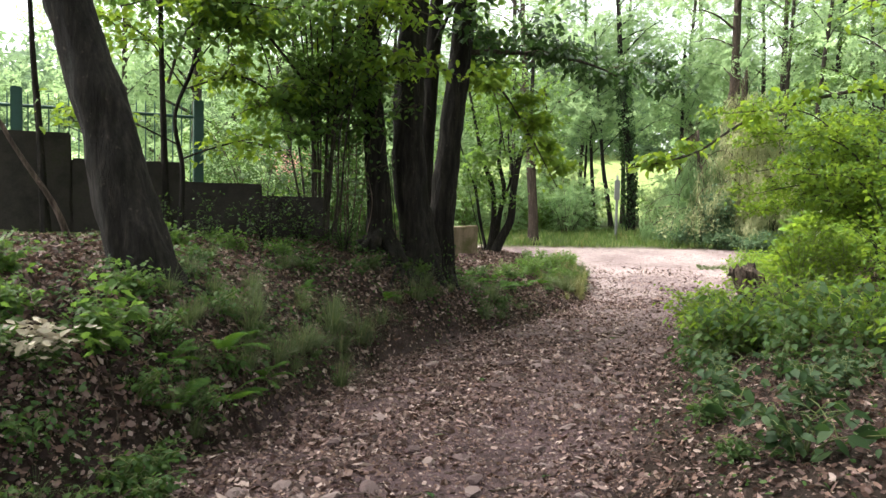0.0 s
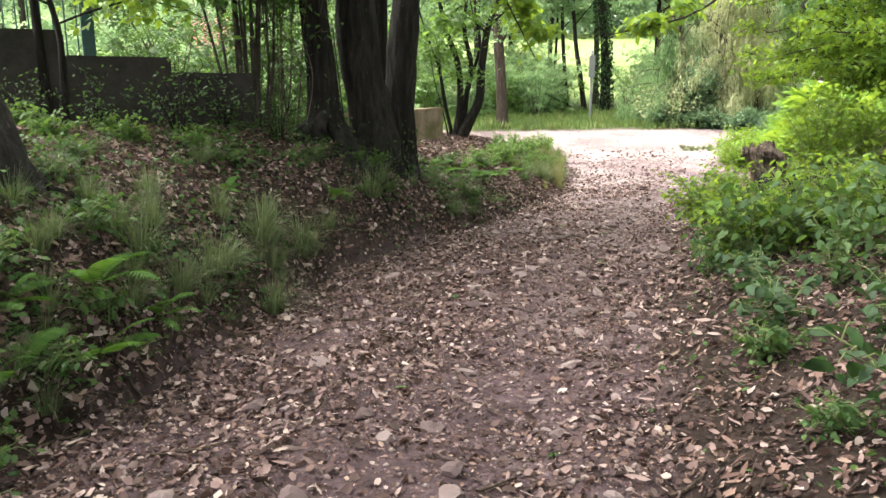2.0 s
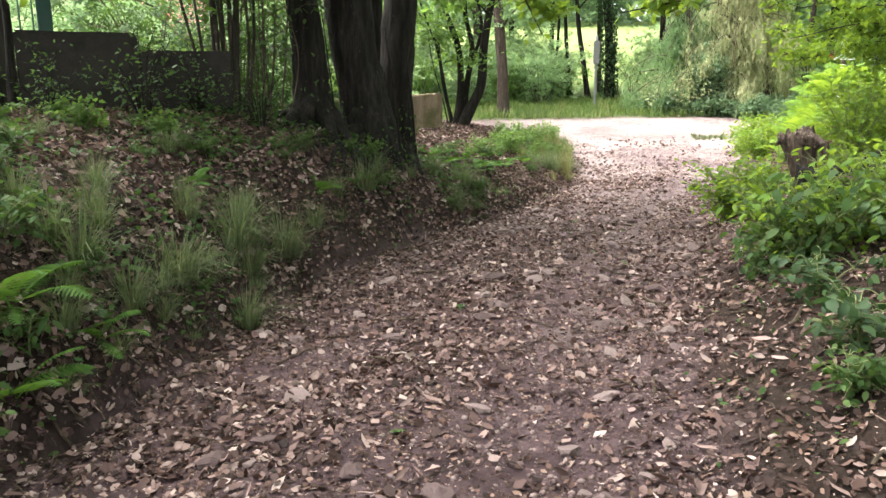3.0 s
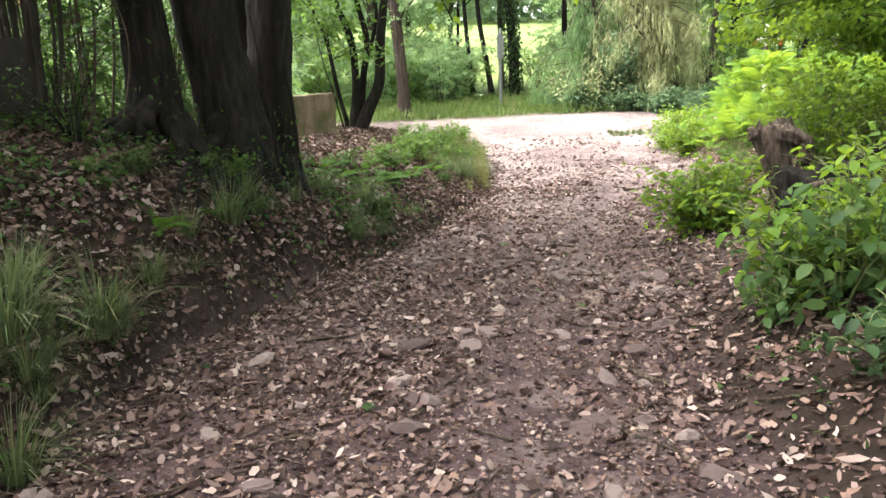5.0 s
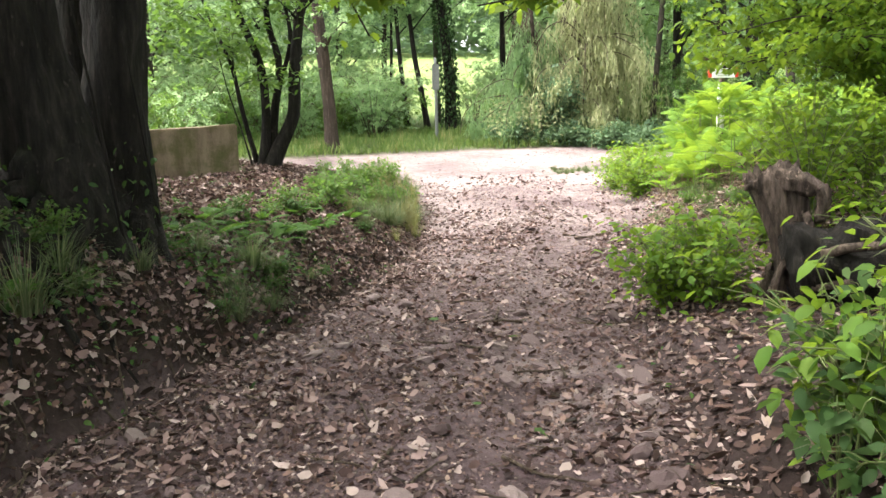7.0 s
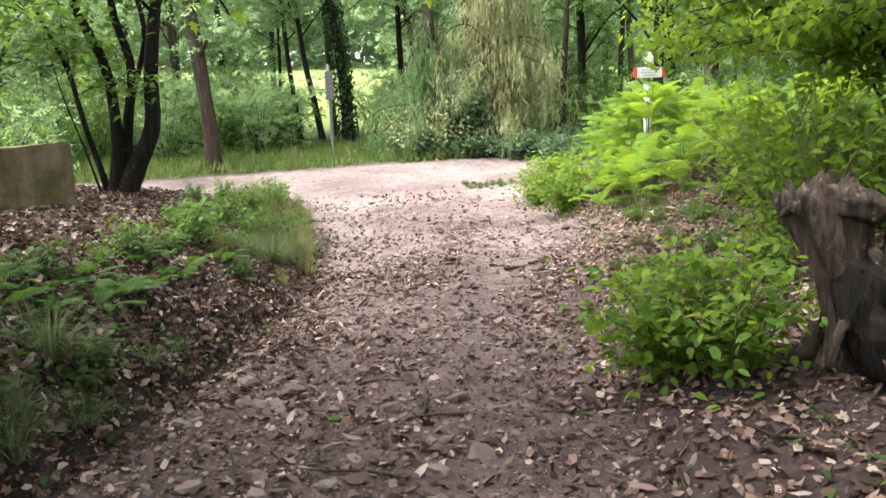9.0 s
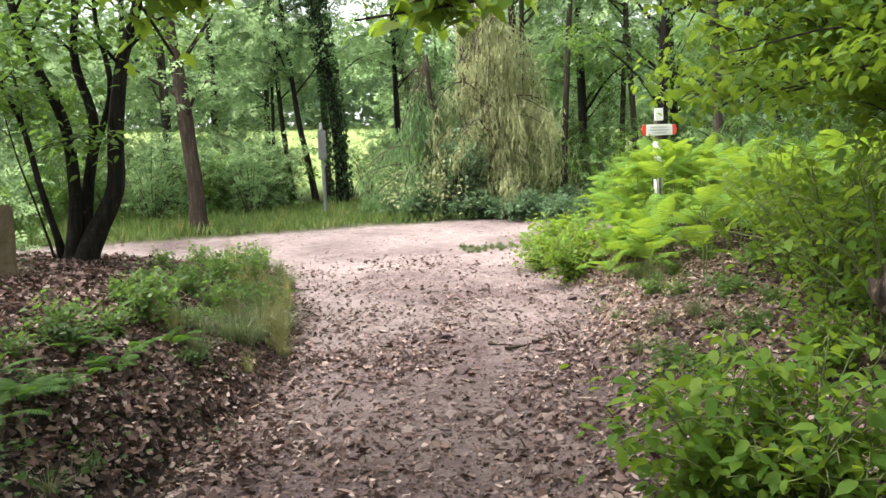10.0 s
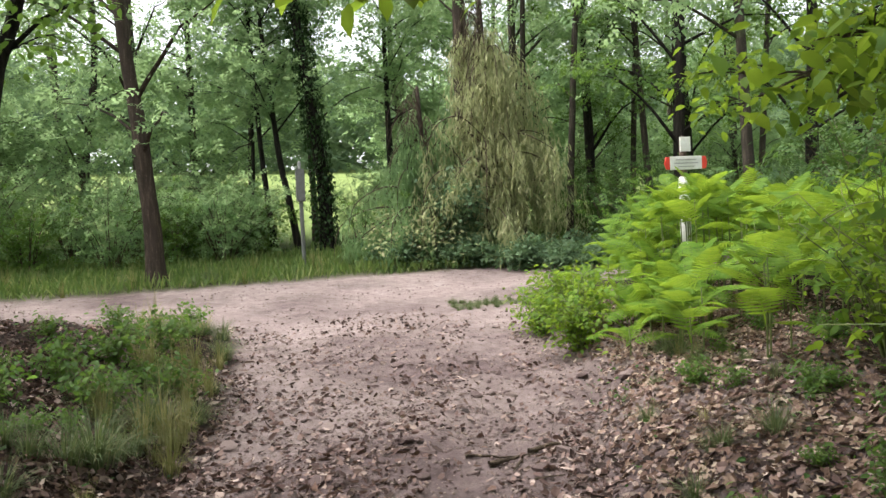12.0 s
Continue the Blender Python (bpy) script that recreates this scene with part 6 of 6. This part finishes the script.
PEBBLE = (np.array([(.5, 0, 0), (-.5, .1, 0), (0, .45, 0), (.05, -.4, 0), (0, .05, .3), (.1, 0, -.3)]),
          np.array([(0, 2, 4), (2, 1, 4), (1, 3, 4), (3, 0, 4), (2, 0, 5), (1, 2, 5), (3, 1, 5), (0, 3, 5)]))
x, y = spread_points(150000, lambda x, y: on_path(x, y) * np.clip(fbm(x * 1.1, y * 1.1, 91) * 2.4 - .5, 0.2, 1) * np.clip((21 - y) / 5, 0.2, 1), -2.2, 10, 2.5, 25, r)
me = strewn("pebbles", PEBBLE, x, y, 0.008 + 0.045 * r.uniform(0, 1, len(x)) ** 3, GRAVEL, r, (0.0, 0.004), 0.2)
tagged(new("pebbles", me), "small pebbles and gravel of the track", "gravel", kind="stuff")

CRUMB = (np.array([(.5, 0, 0), (-.4, .35, 0), (-.3, -.4, 0), (0, 0, .35)]), np.array([(0, 1, 3), (1, 2, 3), (2, 0, 3)]))
CRUMBS, _nt, _b = material("soil crumbs", 0.95, 0.1)
_g = _nt.nodes.new("ShaderNodeNewGeometry")
_nt.links.new(ramp(_nt, _g.outputs["Random Per Island"], [(0, (0.03, 0.018, 0.016)), (0.5, (0.09, 0.056, 0.052)), (0.85, (0.16, 0.105, 0.095)), (1, (0.26, 0.19, 0.165))]), _b.inputs["Base Color"])
x, y = spread_points(190000, lambda x, y: (0.15 + 0.85 * on_path(x, y)) * np.clip((15 - y) / 5, 0.08, 1), -2.6, 8, 2.5, 19, r)
me = strewn("soil_crumbs", CRUMB, x, y, 0.007 + 0.02 * r.uniform(0, 1, len(x)) ** 2, CRUMBS, r, (-0.001, 0.002), 0.3)
tagged(new("soil_crumbs", me), "loose soil crumbs and leaf crumbs on the track", "soil", kind="stuff")

# small leaves of creeping plants over both banks
x, y = spread_points(64000, lambda x, y: (1 - on_path(x, y)) * np.clip(fbm(x * 1.2, y * 1.2, 95) * 3.2 - np.where(x < edge_left(y), 1.08, 1.25), 0.06, 1) * np.where(x < edge_left(y), np.interp(y, [11.5, 13], [1, 0.2]), np.interp(y, [8, 10], [0.3, 0.8])), -4, 9, 2.5, 20, r)
z = ground_z(x, y) + r.uniform(0.01, 0.09, len(x))
me = leaves("creeping_leaves", np.stack([x, y, z], -1), LEAF_SHADE, (0.02, 0.055), OVATE, (-.2, .7), r)
tagged(new("creeping_leaves", me), "small creeping green plants over the leaf litter", "ground cover", kind="stuff")

def ivy_density(x, y):
    d = edge_left(y) - x
    return np.clip(fbm(x * 1.6, y * 1.6, 97) * 4.2 - 1.55, 0, 1) * np.clip(d * 4, 0, 1) * np.clip(2.6 - d, 0, 1) * np.clip((13.5 - y) / 2, 0, 1)


x, y = spread_points(42000, ivy_density, -4.5, 2.0, 4.0, 13.5, r)
z = ground_z(x, y) + r.uniform(0.015, 0.11, len(x))
me = leaves("ground_ivy", np.stack([x, y, z], -1), LEAF_SHADE, (0.035, 0.075), LOBED, (-.1, .8), r)
tagged(new("ground_ivy", me), "dark glossy ground ivy creeping over the bank", "ground cover", kind="stuff")
x, y = spread_points(60000, lambda x, y: np.clip((edge_left(y) - x) * 5, 0, 1) * np.clip(3.2 - (edge_left(y) - x), 0, 1) * (0.35 + fbm(x * 1.4, y * 1.4, 98)), -4.5, 3.0, 3.5, 17.5, r)
q = r.uniform(0, 1, len(x)) < 0.5
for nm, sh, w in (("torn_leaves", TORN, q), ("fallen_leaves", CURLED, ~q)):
    # the curled ones take the litter colour that has shade in it
    me = strewn(nm, sh, x[w], y[w], 0.03 + 0.06 * r.uniform(0, 1, w.sum()) ** 1.6, LITTER if sh is TORN else LITTER_SHADED, r, (0.006, 0.035), 0.65)
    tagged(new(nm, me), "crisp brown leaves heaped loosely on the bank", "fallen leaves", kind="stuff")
TWIGLET = (np.array([(0, .006, 0), (0, -.006, 0), (.5, .02, .03), (.5, .008, .03), (1, -.004, .02), (.5, .014, .042)]), np.array([(0, 1, 3), (0, 3, 5), (0, 5, 2), (2, 5, 4), (5, 3, 4)]))
x, y = spread_points(9000, lambda x, y: np.clip((edge_left(y) + 0.5 - x) * 2, 0.15, 1) * (x < edge_right(y) + 1.5), -4.0, 6.0, 3.0, 17.0, r)
me = strewn("twig_scraps", TWIGLET, x, y, r.uniform(0.06, 0.3, len(x)), TWIG, r, (0.008, 0.03), 0.35)
tagged(new("twig_scraps", me), "thin broken twigs strewn over the leaf litter", "twigs", kind="stuff")

x, y = spread_points(26000, lambda x, y: np.clip((edge_left(y) - x + 0.1) * 4, 0, 1) * np.clip((y - 11.8) / 1.5, 0, 1) * (0.3 + fbm(x * 1.2, y * 1.2, 99)), -2.5, 3.6, 11.8, 18.5, r)
me = strewn("fallen_leaves", TORN, x, y, 0.025 + 0.06 * r.uniform(0, 1, len(x)) ** 1.6, LITTER, r, (0.006, 0.03), 0.5)
tagged(new("fallen_leaves", me), "brown beech leaves covering the low mound", "fallen leaves", kind="stuff")

# matted fragments, in the shade-darkened litter colour, that hide the bare soil of the track
x, y = spread_points(120000, lambda x, y: on_path(x, y) * np.clip(fbm(x * 1.9, y * 1.9, 103) * 3.0 - 0.8, 0.1, 1) * np.clip((14 - y) / 5, 0.0, 1), -2.6, 8, 2.5, 14, r)
me = strewn("leaf_fragments", SHARD, x, y, 0.012 + 0.03 * r.uniform(0, 1, len(x)) ** 1.5, LITTER_SHADED, r, (0.0, 0.008), 0.5)
tagged(new("leaf_fragments", me), "trodden leaf fragments matted on the track, in shade-darkened colour", "fallen leaves", kind="stuff")

# short meadow and verge grass
x, y = spread_points(26000, lambda x, y: (1 - on_path(x, y)), -9, 13, 24.4, 30, r)
z = ground_z(x, y)
me = scatter("verge_grass", NEEDLE, np.stack([x, y, z], -1), r.uniform(0.1, 0.35, len(x)), r.uniform(0, 6.28, len(x)), r.uniform(-1.5, -.7, len(x)), r.normal(0, .6, len(x)), GRASS_VERGE)
tagged(new("verge_grass", me), "rough green verge grass beyond the clearing", "grass", kind="stuff")
